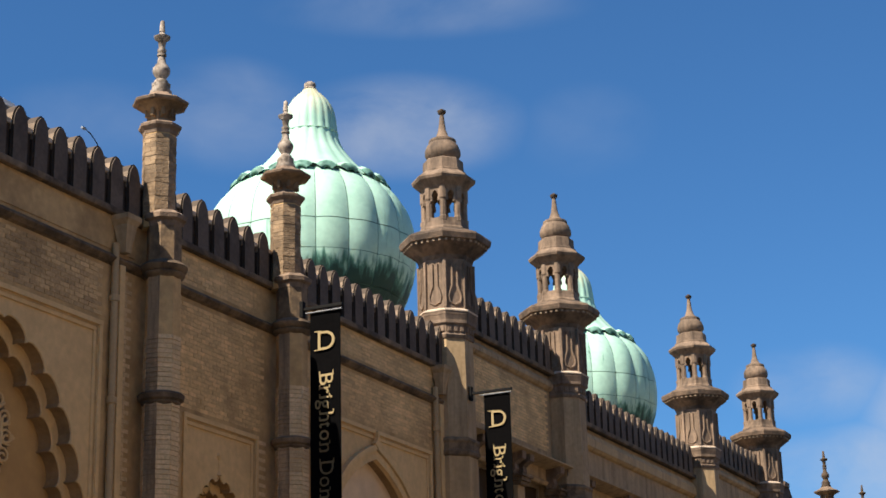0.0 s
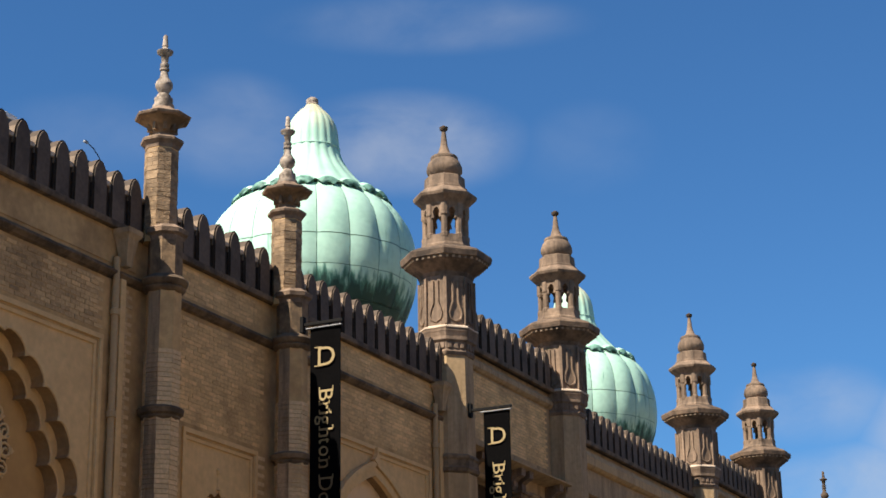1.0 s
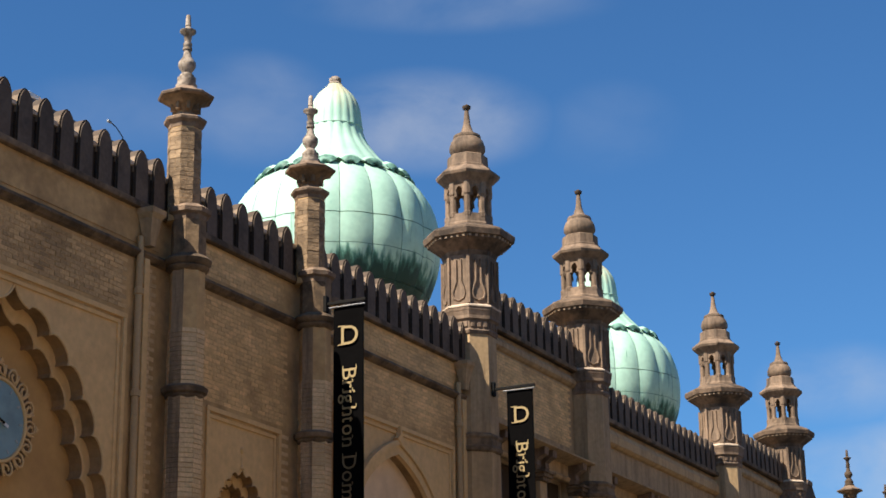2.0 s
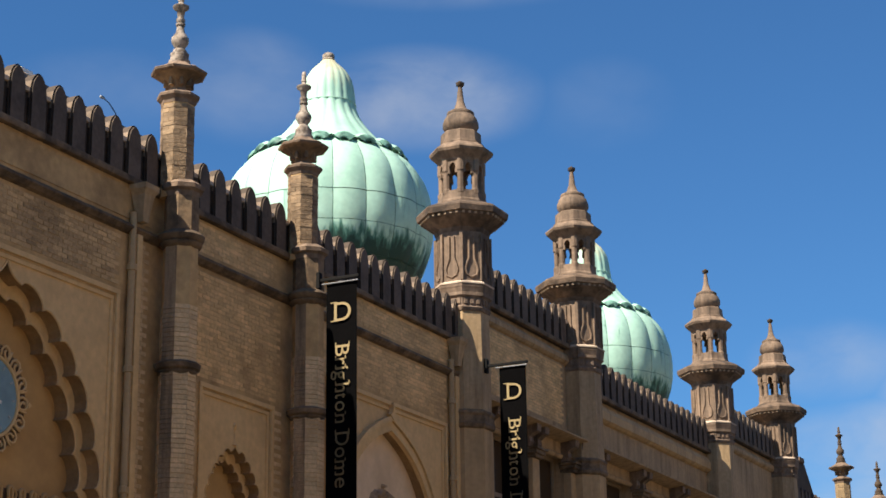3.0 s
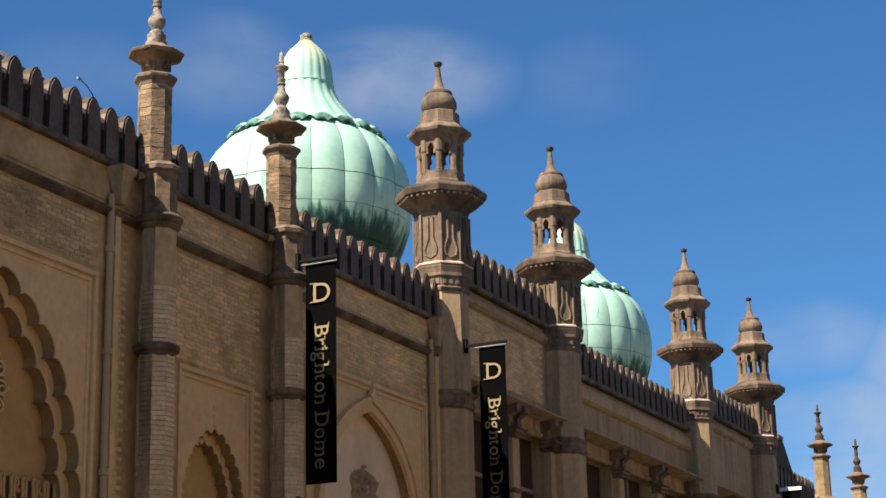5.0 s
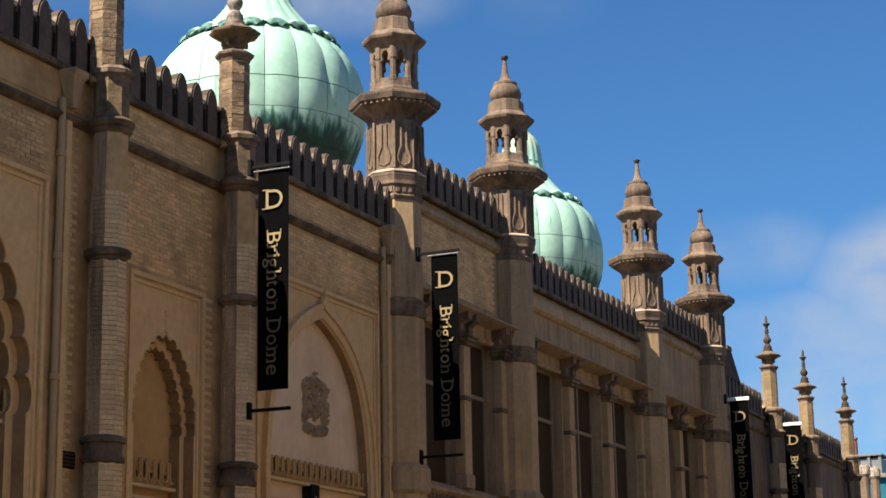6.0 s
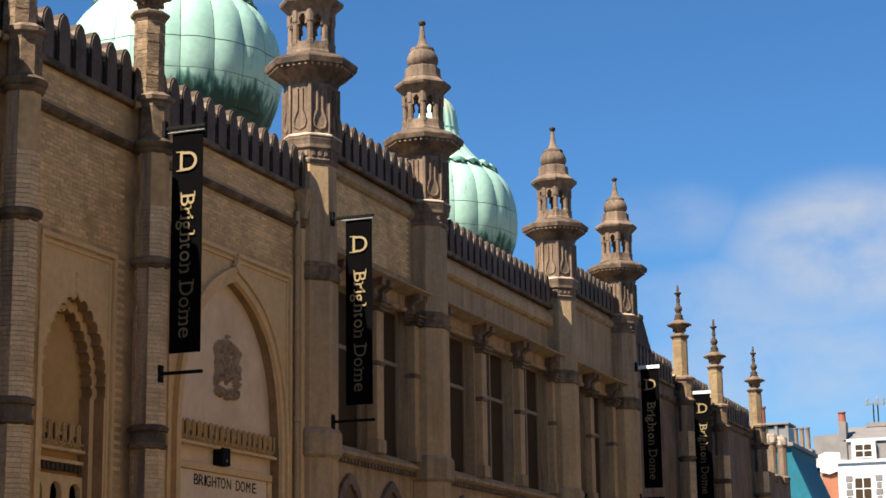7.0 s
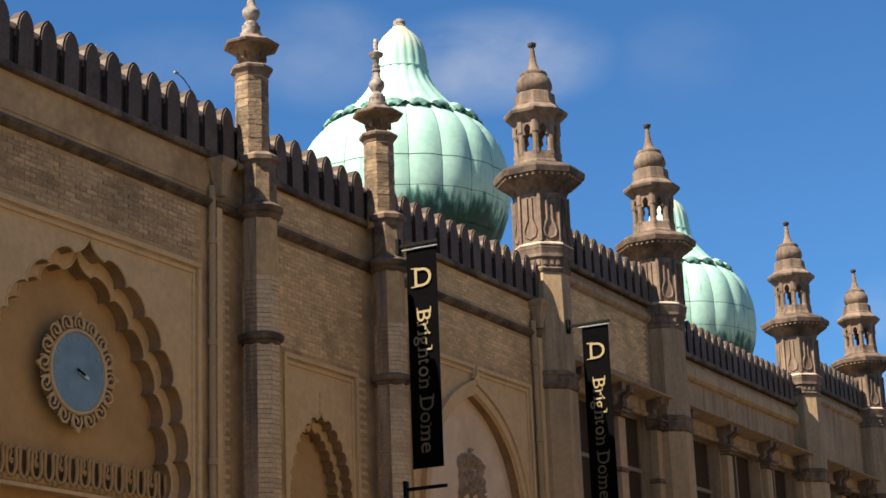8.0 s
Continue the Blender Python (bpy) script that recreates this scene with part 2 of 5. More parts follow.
def copper():
    m = material("green_copper", (0.385, 0.585, 0.455), rough=0.55, vary=0.14, grain=7, stain=(0.24, 0.44, 0.335), stain_scale=1.6, stain_amount=0.5, stain_lo=0.48,
                 stain_hi=0.75, bump=0.12, bump_scale=9, piece=0.35, spec=0.2)
    nt = m.node_tree
    N, L = nt.nodes.new, nt.links.new
    bs = nt.nodes["Principled BSDF"]
    src = bs.inputs["Base Color"].links[0].from_socket
    geo = N("ShaderNodeNewGeometry")
    sm = N("ShaderNodeMapping")
    sm.inputs["Scale"].default_value = (8.0, 8.0, 0.6)
    L(geo.outputs["Position"], sm.inputs["Vector"])
    s = N("ShaderNodeTexNoise")
    s.inputs["Scale"].default_value, s.inputs["Detail"].default_value, s.inputs["Roughness"].default_value = 1.0, 6, 0.6
    L(sm.outputs["Vector"], s.inputs["Vector"])
    sep = N("ShaderNodeSeparateXYZ")
    L(geo.outputs["Position"], sep.inputs[0])
    # darker towards the foot: real streaks, plus the dome's own shade painted in
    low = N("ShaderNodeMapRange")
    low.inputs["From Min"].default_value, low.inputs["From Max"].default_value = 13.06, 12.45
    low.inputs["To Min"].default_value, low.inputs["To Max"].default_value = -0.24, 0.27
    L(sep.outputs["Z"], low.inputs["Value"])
    sheet = N("ShaderNodeObjectInfo")
    own = N("ShaderNodeMath")
    own.operation = "MULTIPLY_ADD"
    L(sheet.outputs["Random"], own.inputs[0])
    own.inputs[1].default_value = 0.17
    L(low.outputs[0], own.inputs[2])
    ad = N("ShaderNodeMath")
    ad.operation = "ADD"
    L(s.outputs["Fac"], ad.inputs[0])
    L(own.outputs[0], ad.inputs[1])
    rg = N("ShaderNodeMapRange")
    rg.inputs["From Min"].default_value, rg.inputs["From Max"].default_value = 0.47, 0.64
    rg.inputs["To Max"].default_value = 0.95
    L(ad.outputs[0], rg.inputs["Value"])
    mx = N("ShaderNodeMix")
    mx.data_type = "RGBA"
    L(rg.outputs[0], mx.inputs["Factor"])
    L(src, mx.inputs["A"])
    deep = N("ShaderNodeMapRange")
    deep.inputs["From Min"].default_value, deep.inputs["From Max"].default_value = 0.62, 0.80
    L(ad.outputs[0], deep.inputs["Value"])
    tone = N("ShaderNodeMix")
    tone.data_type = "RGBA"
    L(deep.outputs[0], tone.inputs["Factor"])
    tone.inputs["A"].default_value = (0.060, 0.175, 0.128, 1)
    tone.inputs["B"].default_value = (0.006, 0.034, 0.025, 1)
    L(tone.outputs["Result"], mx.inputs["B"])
    top = N("ShaderNodeMapRange")
    top.inputs["From Min"].default_value, top.inputs["From Max"].default_value = 16.55, 17.2
    top.inputs["To Max"].default_value = 0.85
    ws = N("ShaderNodeMath")
    ws.operation = "MULTIPLY_ADD"
    L(s.outputs["Fac"], ws.inputs[0])
    ws.inputs[1].default_value = 1.6
    L(sep.outputs["Z"], ws.inputs[2])
    sb = N("ShaderNodeMath")
    sb.operation = "SUBTRACT"
    L(ws.outputs[0], sb.inputs[0])
    sb.inputs[1].default_value = 0.8
    L(sb.outputs[0], top.inputs["Value"])
    my = N("ShaderNodeMix")
    my.data_type = "RGBA"
    L(top.outputs[0], my.inputs["Factor"])
    L(mx.outputs["Result"], my.inputs["A"])
    my.inputs["B"].default_value = (0.50, 0.43, 0.26, 1)
    L(my.outputs["Result"], bs.inputs["Base Color"])
    return m


COPPER = copper()
PETAL_GREEN = material("shaded_copper_edge", (0.15, 0.30, 0.225), rough=0.6, vary=0.3, stain=(0.02, 0.06, 0.045), stain_scale=5, stain_amount=0.9, stain_lo=0.42, stain_hi=0.6)
SEAM = material("seam_copper", (0.06, 0.15, 0.11), rough=0.65, vary=0.2)


def glass():
    m = bpy.data.materials.new("window_glass")
    m.use_nodes = True
    bs = m.node_tree.nodes["Principled BSDF"]
    bs.inputs["Base Color"].default_value = (0.060, 0.040, 0.024, 1)
    bs.inputs["Roughness"].default_value = 0.2
    bs.inputs["Specular IOR Level"].default_value = 0.03
    return m


GLASS = glass()


# ------------------------------------------------------------ mesh helpers
def part(name, bm, mat, parent=None, label=""):
    me = bpy.data.meshes.new(name)
    bmesh.ops.recalc_face_normals(bm, faces=bm.faces[:])
    bm.to_mesh(me)
    bm.free()
    me.materials.append(mat)
    ob = new(name, me)
    if parent:
        ob.parent = parent
    if label:
        ob["label"] = label
    return ob


def shaded(ob, degrees=35):
    me = ob.data
    me.shade_smooth()
    me.set_sharp_from_angle(angle=radians(degrees))
    return ob


def thing(name, label, category, at=(0, 0, 0), group="", kind=""):
    e = new(name)
    e.empty_display_size = 0.2
    e.location = at
    return tagged(e, label, category, group, kind)


def box(bm, x0, x1, y0, y1, z0, z1):
    v = [bm.verts.new((x, y, z)) for x in (x0, x1) for y in (y0, y1) for z in (z0, z1)]
    for f in ((0, 1, 3, 2), (4, 6, 7, 5), (0, 4, 5, 1), (2, 3, 7, 6), (0, 2, 6, 4), (1, 5, 7, 3)):
        bm.faces.new([v[i] for i in f])
    return v


def block(name, mat, parent, x0, x1, y0, y1, z0, z1, bevel=0.0, label=""):
    bm = bmesh.new()
    box(bm, x0, x1, y0, y1, z0, z1)
    if bevel:
        bmesh.ops.bevel(bm, geom=bm.edges[:], offset=bevel, segments=2, affect="EDGES", profile=0.6)
    return part(name, bm, mat, parent, label)


def prism(bm, pts, y0, y1):
    """A flat outline of (x, z) points, given depth from y0 to y1."""
    a = [bm.verts.new((x, y0, z)) for x, z in pts]
    b = [bm.verts.new((x, y1, z)) for x, z in pts]
    bm.faces.new(a)
    bm.faces.new(b[::-1])
    n = len(pts)
    for i in range(n):
        bm.faces.new((a[i], a[(i + 1) % n], b[(i + 1) % n], b[i]))


def lathe(bm, profile, n=8, phase=22.5, cx=0.0, cy=0.0):
    """Turns (z, r) points about an upright axis; eight sides give an octagon of that half width."""
    k = 1 / math.cos(math.pi / n) if n <= 8 else 1.0
    rings = []
    for z, r in profile:
        rings.append([bm.verts.new((cx + k * r * math.cos(radians(phase) + 2 * math.pi * i / n), cy + k * r * math.sin(radians(phase) + 2 * math.pi * i / n), z)) for i in range(n)])
    for lo, hi in zip(rings, rings[1:]):
        for i in range(n):
            bm.faces.new((lo[i], lo[(i + 1) % n], hi[(i + 1) % n], hi[i]))
    bm.faces.new(rings[0][::-1])
    bm.faces.new(rings[-1])


def turned(name, profile, mat, parent, n=8, phase=22.5, label="", smooth=0):
    bm = bmesh.new()
    lathe(bm, profile, n, phase)
    ob = part(name, bm, mat, parent, label)
    return shaded(ob, smooth) if smooth else ob


def tube(bm, pts, r, n=6):
    rings = []
    for i, p in enumerate(pts):
        p = Vector(p)
        d = (Vector(pts[min(i + 1, len(pts) - 1)]) - Vector(pts[max(i - 1, 0)])).normalized()
        u = d.orthogonal().normalized() if abs(d.y) > 0.9 else d.cross(Vector((0, 1, 0))).normalized()
        w = d.cross(u)
        rings.append([bm.verts.new(p + r * (math.cos(2 * math.pi * k / n) * u + math.sin(2 * math.pi * k / n) * w)) for k in range(n)])
    for a, b in zip(rings, rings[1:]):
        for k in range(n):
            bm.faces.new((a[k], a[(k + 1) % n], b[(k + 1) % n], b[k]))
    bm.faces.new(rings[0])
    bm.faces.new(rings[-1])


def letters(name, text, size, m, mat, parent, width=None, serifs=()):
    cu = bpy.data.curves.new(name, "FONT")
    cu.body, cu.size, cu.extrude, cu.offset = text, size, 0.002, 0.0
    tmp = bpy.data.objects.new(name, cu)
    scene.collection.objects.link(tmp)
    me = bpy.data.meshes.new_from_object(tmp.evaluated_get(bpy.context.evaluated_depsgraph_get()))
    bpy.data.objects.remove(tmp)
    if width:
        xs = [v.co.x for v in me.vertices]
        k = width / (max(xs) - min(xs))
        for v in me.vertices:
            v.co.x *= k
    if serifs:
        bm = bmesh.new()
        bm.from_mesh(me)
        for cx, cy, w in serifs:
            box(bm, cx - w / 2, cx + w / 2, cy - 0.008, cy + 0.008, -0.002, 0.003)
        bm.to_mesh(me)
        bm.free()
    me.materials.clear()
    me.materials.append(mat)
    ob = new(name, me)
    ob.parent = parent
    ob.matrix_basis = m
    return ob


def basis(origin, xdir, ydir):
    x, y = Vector(xdir), Vector(ydir)
    z = x.cross(y)
    m = Matrix((x, y, z)).transposed().to_4x4()
    m.translation = origin
    return m


# the outline of the arches: height share and width share
ARCH = [(0, 1), (0.16, 0.965), (0.35, 0.90), (0.51, 0.81), (0.65, 0.69), (0.78, 0.53), (0.87, 0.36), (0.95, 0.16), (1, 0)]


DOOR_ARCH = [(0, 1), (0.16, 0.985), (0.35, 0.94), (0.51, 0.865), (0.65, 0.76), (0.78, 0.60), (0.87, 0.43), (0.95, 0.205), (1, 0)]
CLOCK_ARCH = [(0, 1), (0.17, 0.985), (0.31, 0.95), (0.44, 0.895), (0.57, 0.805), (0.72, 0.68), (0.84, 0.51), (0.945, 0.31), (1, 0.145)]


def arch_side(w, z0, h, n=28, shape=ARCH):
    """The right half of an arch, from springing to tip, evenly spaced along its length."""
    p = [(w * b, z0 + h * a) for a, b in shape]
    fine = []
    for (x0, y0), (x1, y1) in zip(p, p[1:]):
        fine += [(x0 + (x1 - x0) * k / 12, y0 + (y1 - y0) * k / 12) for k in range(12)]
    fine.append(p[-1])
    for _ in range(12):
        fine = [fine[0]] + [tuple((fine[i - 1][c] + 2 * fine[i][c] + fine[i + 1][c]) / 4 for c in (0, 1)) for i in range(1, len(fine) - 1)] + [fine[-1]]
    s = [0.0]
    for a, b in zip(fine, fine[1:]):
        s.append(s[-1] + math.dist(a, b))
    xs = np.interp(np.linspace(0, s[-1], n + 1), s, [q[0] for q in fine])
    zs = np.interp(np.linspace(0, s[-1], n + 1), s, [q[1] for q in fine])
    return list(zip(xs.tolist(), zs.tolist()))


def scalloped(w, z0, h, lobes, tip=0.29, bulge=0.42):
    """The same side cut into cusped lobes, with a pointed ogee over them."""
    ends = arch_side(w, z0, h, lobes, CLOCK_ARCH)
    pts = []
    for (x0, y0), (x1, y1) in zip(ends, ends[1:]):
        d = math.dist((x0, y0), (x1, y1))
        nx, ny = (y1 - y0) / d, -(x1 - x0) / d
        for k in range(7):
            a = math.pi * k / 7
            t = (1 - math.cos(a)) / 2
            pts.append((x0 + (x1 - x0) * t + nx * bulge * d * math.sin(a), y0 + (y1 - y0) * t + ny * bulge * d * math.sin(a)))
    x0, y0 = ends[-1]
    for k in range(8):
        t = k / 7
        pts.append((x0 * (1 - t) ** 2 + 2 * t * (1 - t) * x0 * 0.18, y0 * (1 - t) ** 2 + 2 * t * (1 - t) * (y0 + tip * 0.25) + t * t * (y0 + tip)))
    return pts


def opened(x0, x1, z0, z1, cx, side):
    """A wall outline whose opening, with the given right side, rises from its foot."""
    right = [(cx + x, z) for x, z in side]
    left = [(cx - x, z) for x, z in side[:-1]][::-1]
    return [(x0, z0), (x0, z1), (x1, z1), (x1, z0), (right[0][0], z0)] + right + left + [(left[-1][0], z0)]


# ------------------------------------------------------------ the large structure
def structure():
    bm = bmesh.new()
    s = 2500
    bm.faces.new([bm.verts.new(v) for v in ((-s, -s, -0.12), (s, -s, -0.12), (s, s, -0.12), (-s, s, -0.12))])
    tagged(part("ground", bm, ASPHALT), "grey asphalt street", "road", kind="structure")
    tagged(block("pavement", PAVING, None, -40, 90, -4.0, -0.6, -0.11, 0.0, 0.01), "pale stone pavement beside the facade", "pavement", kind="structure")
    # out-of-view wall, added to throw warm light back onto the facade
    tagged(block("wall_opposite", CREAM, None, -60, 120, -17.0, -16.5, -0.1, 13.0), "plain cream wall across the street, unseen, added to bounce light", "wall", kind="structure")
    # body of the building behind the facade
    tagged(block("wall_core", WALL, None, -12, 69.4, 0.92, 1.2, -0.1, 9.6), "tan wall behind the street front", "wall", kind="structure")
    tagged(block("roof_flat", ROOF, None, -12, 69.4, 1.2, 14.0, 9.3, 9.6), "grey lead flat roof behind the parapet", "roof", kind="structure")
    tagged(block("wall_back", WALL, None, -12, 69.4, 13.6, 14.0, -0.1, 9.3), "plain rear wall", "wall", kind="structure")


structure()

A_X, B_X, COL_Y = 20.30, 23.79, -0.2
TOWERS = (30.06, 35.72, 44.96, 50.86)
Z_STRING, Z_PARAPET, Z_TOP = 9.12, 9.78, 10.56


def front(name, x0, x1, top, panel, arch, mat=WALL):
    """One bay's wall sheet; panel: (x0, x1, top) of the sunk panel in it."""
    bm = bmesh.new()
    a, b, t = panel
    prism(bm, [(x0, -0.1), (x0, top), (x1, top), (x1, -0.1), (b, -0.1), (b, t), (a, t), (a, -0.1)], 0.0, 0.62)
    w = tagged(part(name, bm, mat), "tan walled bay with a sunk panel", "wall", kind="structure")
    # moulding round the panel: two steps
    for k, (o, y0, y1) in enumerate(((0.10, -0.03, 0.02), (0.0, 0.004, 0.05))):
        i, u = o, 0.07 if k == 0 else 0.055
        for q in ((a - i, a - i + u, 0.5, t + i), (b + i - u, b + i, 0.5, t + i)):
            block("panel_moulding", PLASTER, w, q[0], q[1], y0, y1, q[2], q[3] - u, 0.008)
        block("panel_moulding", PLASTER, w, a - i, b + i, y0 - 0.003, y1, t + i - u, t + i, 0.008)
    return w


def string_course(x0, x1, z, parent=None, deep=0.11, tall=0.125, mat=None):
    bm = bmesh.new()
    prof = [(0.0, -0.02), (-deep * 0.5, 0.0), (-deep, 0.05), (-deep, tall * 0.62), (-deep * 0.45, tall), (0.0, tall + 0.02)]
    a = [bm.verts.new((x0, y, z + h)) for y, h in prof]
    b = [bm.verts.new((x1, y, z + h)) for y, h in prof]
    for i in range(len(prof) - 1):
        bm.faces.new((a[i], a[i + 1], b[i + 1], b[i]))
    bm.faces.new(a)
    bm.faces.new(b)
    bm.faces.new((a[0], b[0], b[-1], a[-1]))
    return part("string_course", bm, mat or RING, parent)


def merlon_mesh():
    bm = bmesh.new()
    side = [(0.158, -0.05), (0.158, 0.40), (0.158, 0.48), (0.152, 0.56), (0.131, 0.64), (0.095, 0.705), (0.050, 0.752), (0.0, 0.775)]
    pts = side + [(-x, z) for x, z in side[-2::-1]]
    prism(bm, pts, -0.12, 0.02)
    # raised front face inside a chamfered border
    face = [(x * 0.86, -0.04 + (z + 0.05) * 0.96) for x, z in pts]
    prism(bm, face, -0.145, -0.12)
    me = bpy.data.meshes.new("merlon")
    bmesh.ops.recalc_face_normals(bm, faces=bm.faces[:])
    bm.to_mesh(me)
    bm.free()
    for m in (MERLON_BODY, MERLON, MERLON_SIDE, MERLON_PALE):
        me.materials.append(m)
    # sides carry painted shade and soot below, painted sunlight above
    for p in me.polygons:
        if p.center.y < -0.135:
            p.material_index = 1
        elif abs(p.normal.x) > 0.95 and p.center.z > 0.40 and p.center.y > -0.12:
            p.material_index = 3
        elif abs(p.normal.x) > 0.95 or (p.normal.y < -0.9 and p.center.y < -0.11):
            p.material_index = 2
    return me


MERLON_MESH = merlon_mesh()


def parapet(name, x0, x1, z, y=0.08, pitch=0.402, first=None, n=0):
    p = thing(name, "grey-brown stone parapet of close-set rounded merlons", "parapet", (x0, y, z), kind="structure")
    # low wall takes the dark tone of the shaded gaps
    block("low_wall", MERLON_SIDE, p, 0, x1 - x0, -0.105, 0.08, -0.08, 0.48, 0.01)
    # coping colour is raised to paint a sunlit bar in the gaps
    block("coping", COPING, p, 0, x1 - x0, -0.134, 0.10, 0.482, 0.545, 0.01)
    block("ledge", RING, p, 0, x1 - x0, -0.18, 0.30, -0.078, 0.02, 0.025)
    if first is None:
        n = int((x1 - x0) / pitch)
        off = (x1 - x0 - n * pitch) / 2 + pitch / 2
    else:
        off = first - x0
    for i in range(n):
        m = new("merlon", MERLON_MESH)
        m.parent = p
        m.location = (off + i * pitch, -0.02, random.uniform(-0.012, 0.008))
        m.rotation_euler = (random.uniform(-0.01, 0.01), random.uniform(-0.012, 0.012), random.uniform(-0.02, 0.02))
        m.scale = (random.uniform(0.96, 1.03), 1, random.uniform(0.985, 1.01))
    return p


# clock bay
front("wall_clock", -12.0, 20.1, Z_PARAPET - 0.06, (14.95, 19.25, 8.10), None)
# narrow bay
front("wall_niche", 20.1, 23.6, Z_PARAPET - 0.06, (21.40, 23.21, 7.25), None)
# entrance bay
front("wall_entrance", 23.6, 29.8, Z_PARAPET - 0.06, (24.98, 29.15, 8.03), None)

for nm, x0, x1 in (("course_1", -12, A_X), ("course_2", A_X, B_X), ("course_3", B_X, 30.0)):
    tagged(string_course(x0, x1, 9.04), "sooty moulded stone string course", "trim", kind="structure")
parapet("parapet_1", 12.2, A_X - 0.02, Z_PARAPET + 0.02, pitch=0.416, first=12.412, n=19)
parapet("parapet_2", A_X + 0.02, B_X - 0.02, Z_PARAPET + 0.02, pitch=0.426, first=20.784, n=7)
parapet("parapet_3", B_X + 0.02, 29.9, Z_PARAPET, pitch=0.401, first=24.43, n=14)


def panel_sheets(name, panel, cx, orders, field_y, field_mat, sheet_mat=PLASTER, rim=0.016):
    """Rendered sheets filling a panel, each with an arched opening, one behind the other, and the field at the back."""
    a, b, t = panel
    w = thing(name, "tan rendered panel with a deep arched recess", "wall panel", kind="structure")
    for y0, y1, side in orders:
        bm = bmesh.new()
        prism(bm, opened(a, b, -0.1, t, cx, side), y0, y1)
        sheet = part("arch_order", bm, sheet_mat, w)
        sheet.data.materials.append(SHADED_RENDER)
        # shade of the reveals is put into the colour of the side faces
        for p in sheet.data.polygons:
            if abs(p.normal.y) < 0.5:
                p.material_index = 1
        bm = bmesh.new()
        tube(bm, [(cx + x, y0 - 0.004, z) for x, z in side] + [(cx - x, y0 - 0.004, z) for x, z in side[-2::-1]], rim, 5)
        part("arch_rim", bm, sheet_mat, w)
    block("field", field_mat, w, a, b, field_y, 0.62, -0.1, t)
    return w


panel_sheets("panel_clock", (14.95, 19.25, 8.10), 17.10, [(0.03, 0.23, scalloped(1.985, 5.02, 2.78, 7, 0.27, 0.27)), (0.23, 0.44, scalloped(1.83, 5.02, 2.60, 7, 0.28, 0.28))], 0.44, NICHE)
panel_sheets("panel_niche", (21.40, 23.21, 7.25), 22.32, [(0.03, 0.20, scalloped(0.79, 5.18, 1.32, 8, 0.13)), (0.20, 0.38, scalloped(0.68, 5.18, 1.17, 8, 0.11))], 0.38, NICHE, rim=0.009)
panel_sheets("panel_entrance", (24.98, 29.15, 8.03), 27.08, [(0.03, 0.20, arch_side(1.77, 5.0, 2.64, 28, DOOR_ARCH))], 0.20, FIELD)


def hood(name, cx, w, z0, h, wide, y0, y1, parent):
    inner, outer = arch_side(w, z0, h, 28, DOOR_ARCH), arch_side(w + wide, z0, h + wide * 1.25, 28, DOOR_ARCH)
    for s in (1, -1):
        bm = bmesh.new()
        prism(bm, [(cx + s * x, z) for x, z in inner] + [(cx + s * x, z) for x, z in outer[::-1]], y0, y1)
        part(name, bm, PLASTER, parent)


h = thing("arch_hood", "tan moulded hood round the entrance arch", "moulding", kind="structure")
hood("hood_moulding", 27.08, 1.78, 5.0, 2.63, 0.12, -0.03, 0.06, h)
for sd in (1, -1):
    for a, b, y0 in ((1.78, 1.90, -0.03), (1.906, 1.985, -0.07)):
        block("hood_moulding", PLASTER, h, min(27.08 + sd * a, 27.08 + sd * b), max(27.08 + sd * a, 27.08 + sd * b), y0, 0.05, 0.5, 4.998)
hood("hood_moulding", 27.08, 1.905, 5.0, 2.79, 0.08, -0.07, 0.05, h)
bm = bmesh.new()
prism(bm, [(26.95, 7.88), (27.04, 7.93), (27.065, 8.0), (27.06, 8.10), (27.085, 8.11), (27.11, 8.0), (27.14, 7.93), (27.21, 7.88), (27.08, 7.80)], -0.085, 0.0)
part("hood_point", bm, PLASTER, h)


# ------------------------------------------------------------ slim columns with urn tops
def brick_mesh(name, w, d, h, mat):
    bm = bmesh.new()
    v = box(bm, -w / 2, w / 2, -d, 0.0, 0.0, h)
    for q in v:
        if q.co.y < -d / 2:
            q.co.x *= 0.97
            q.co.z = h / 2 + (q.co.z - h / 2) * 0.96
    bmesh.ops.recalc_face_normals(bm, faces=bm.faces[:])
    me = bpy.data.meshes.new(name)
    bm.to_mesh(me)
    bm.free()
    me.materials.append(mat)
    return me


TURRET_BRICK = brick_mesh("brick", 0.184, 0.05, 0.0645, WORN)
TURRET_HALF = brick_mesh("brick", 0.0915, 0.05, 0.0645, WORN)
WALL_BRICK = brick_mesh("brick", 0.197, 0.05, 0.056, BRICK)


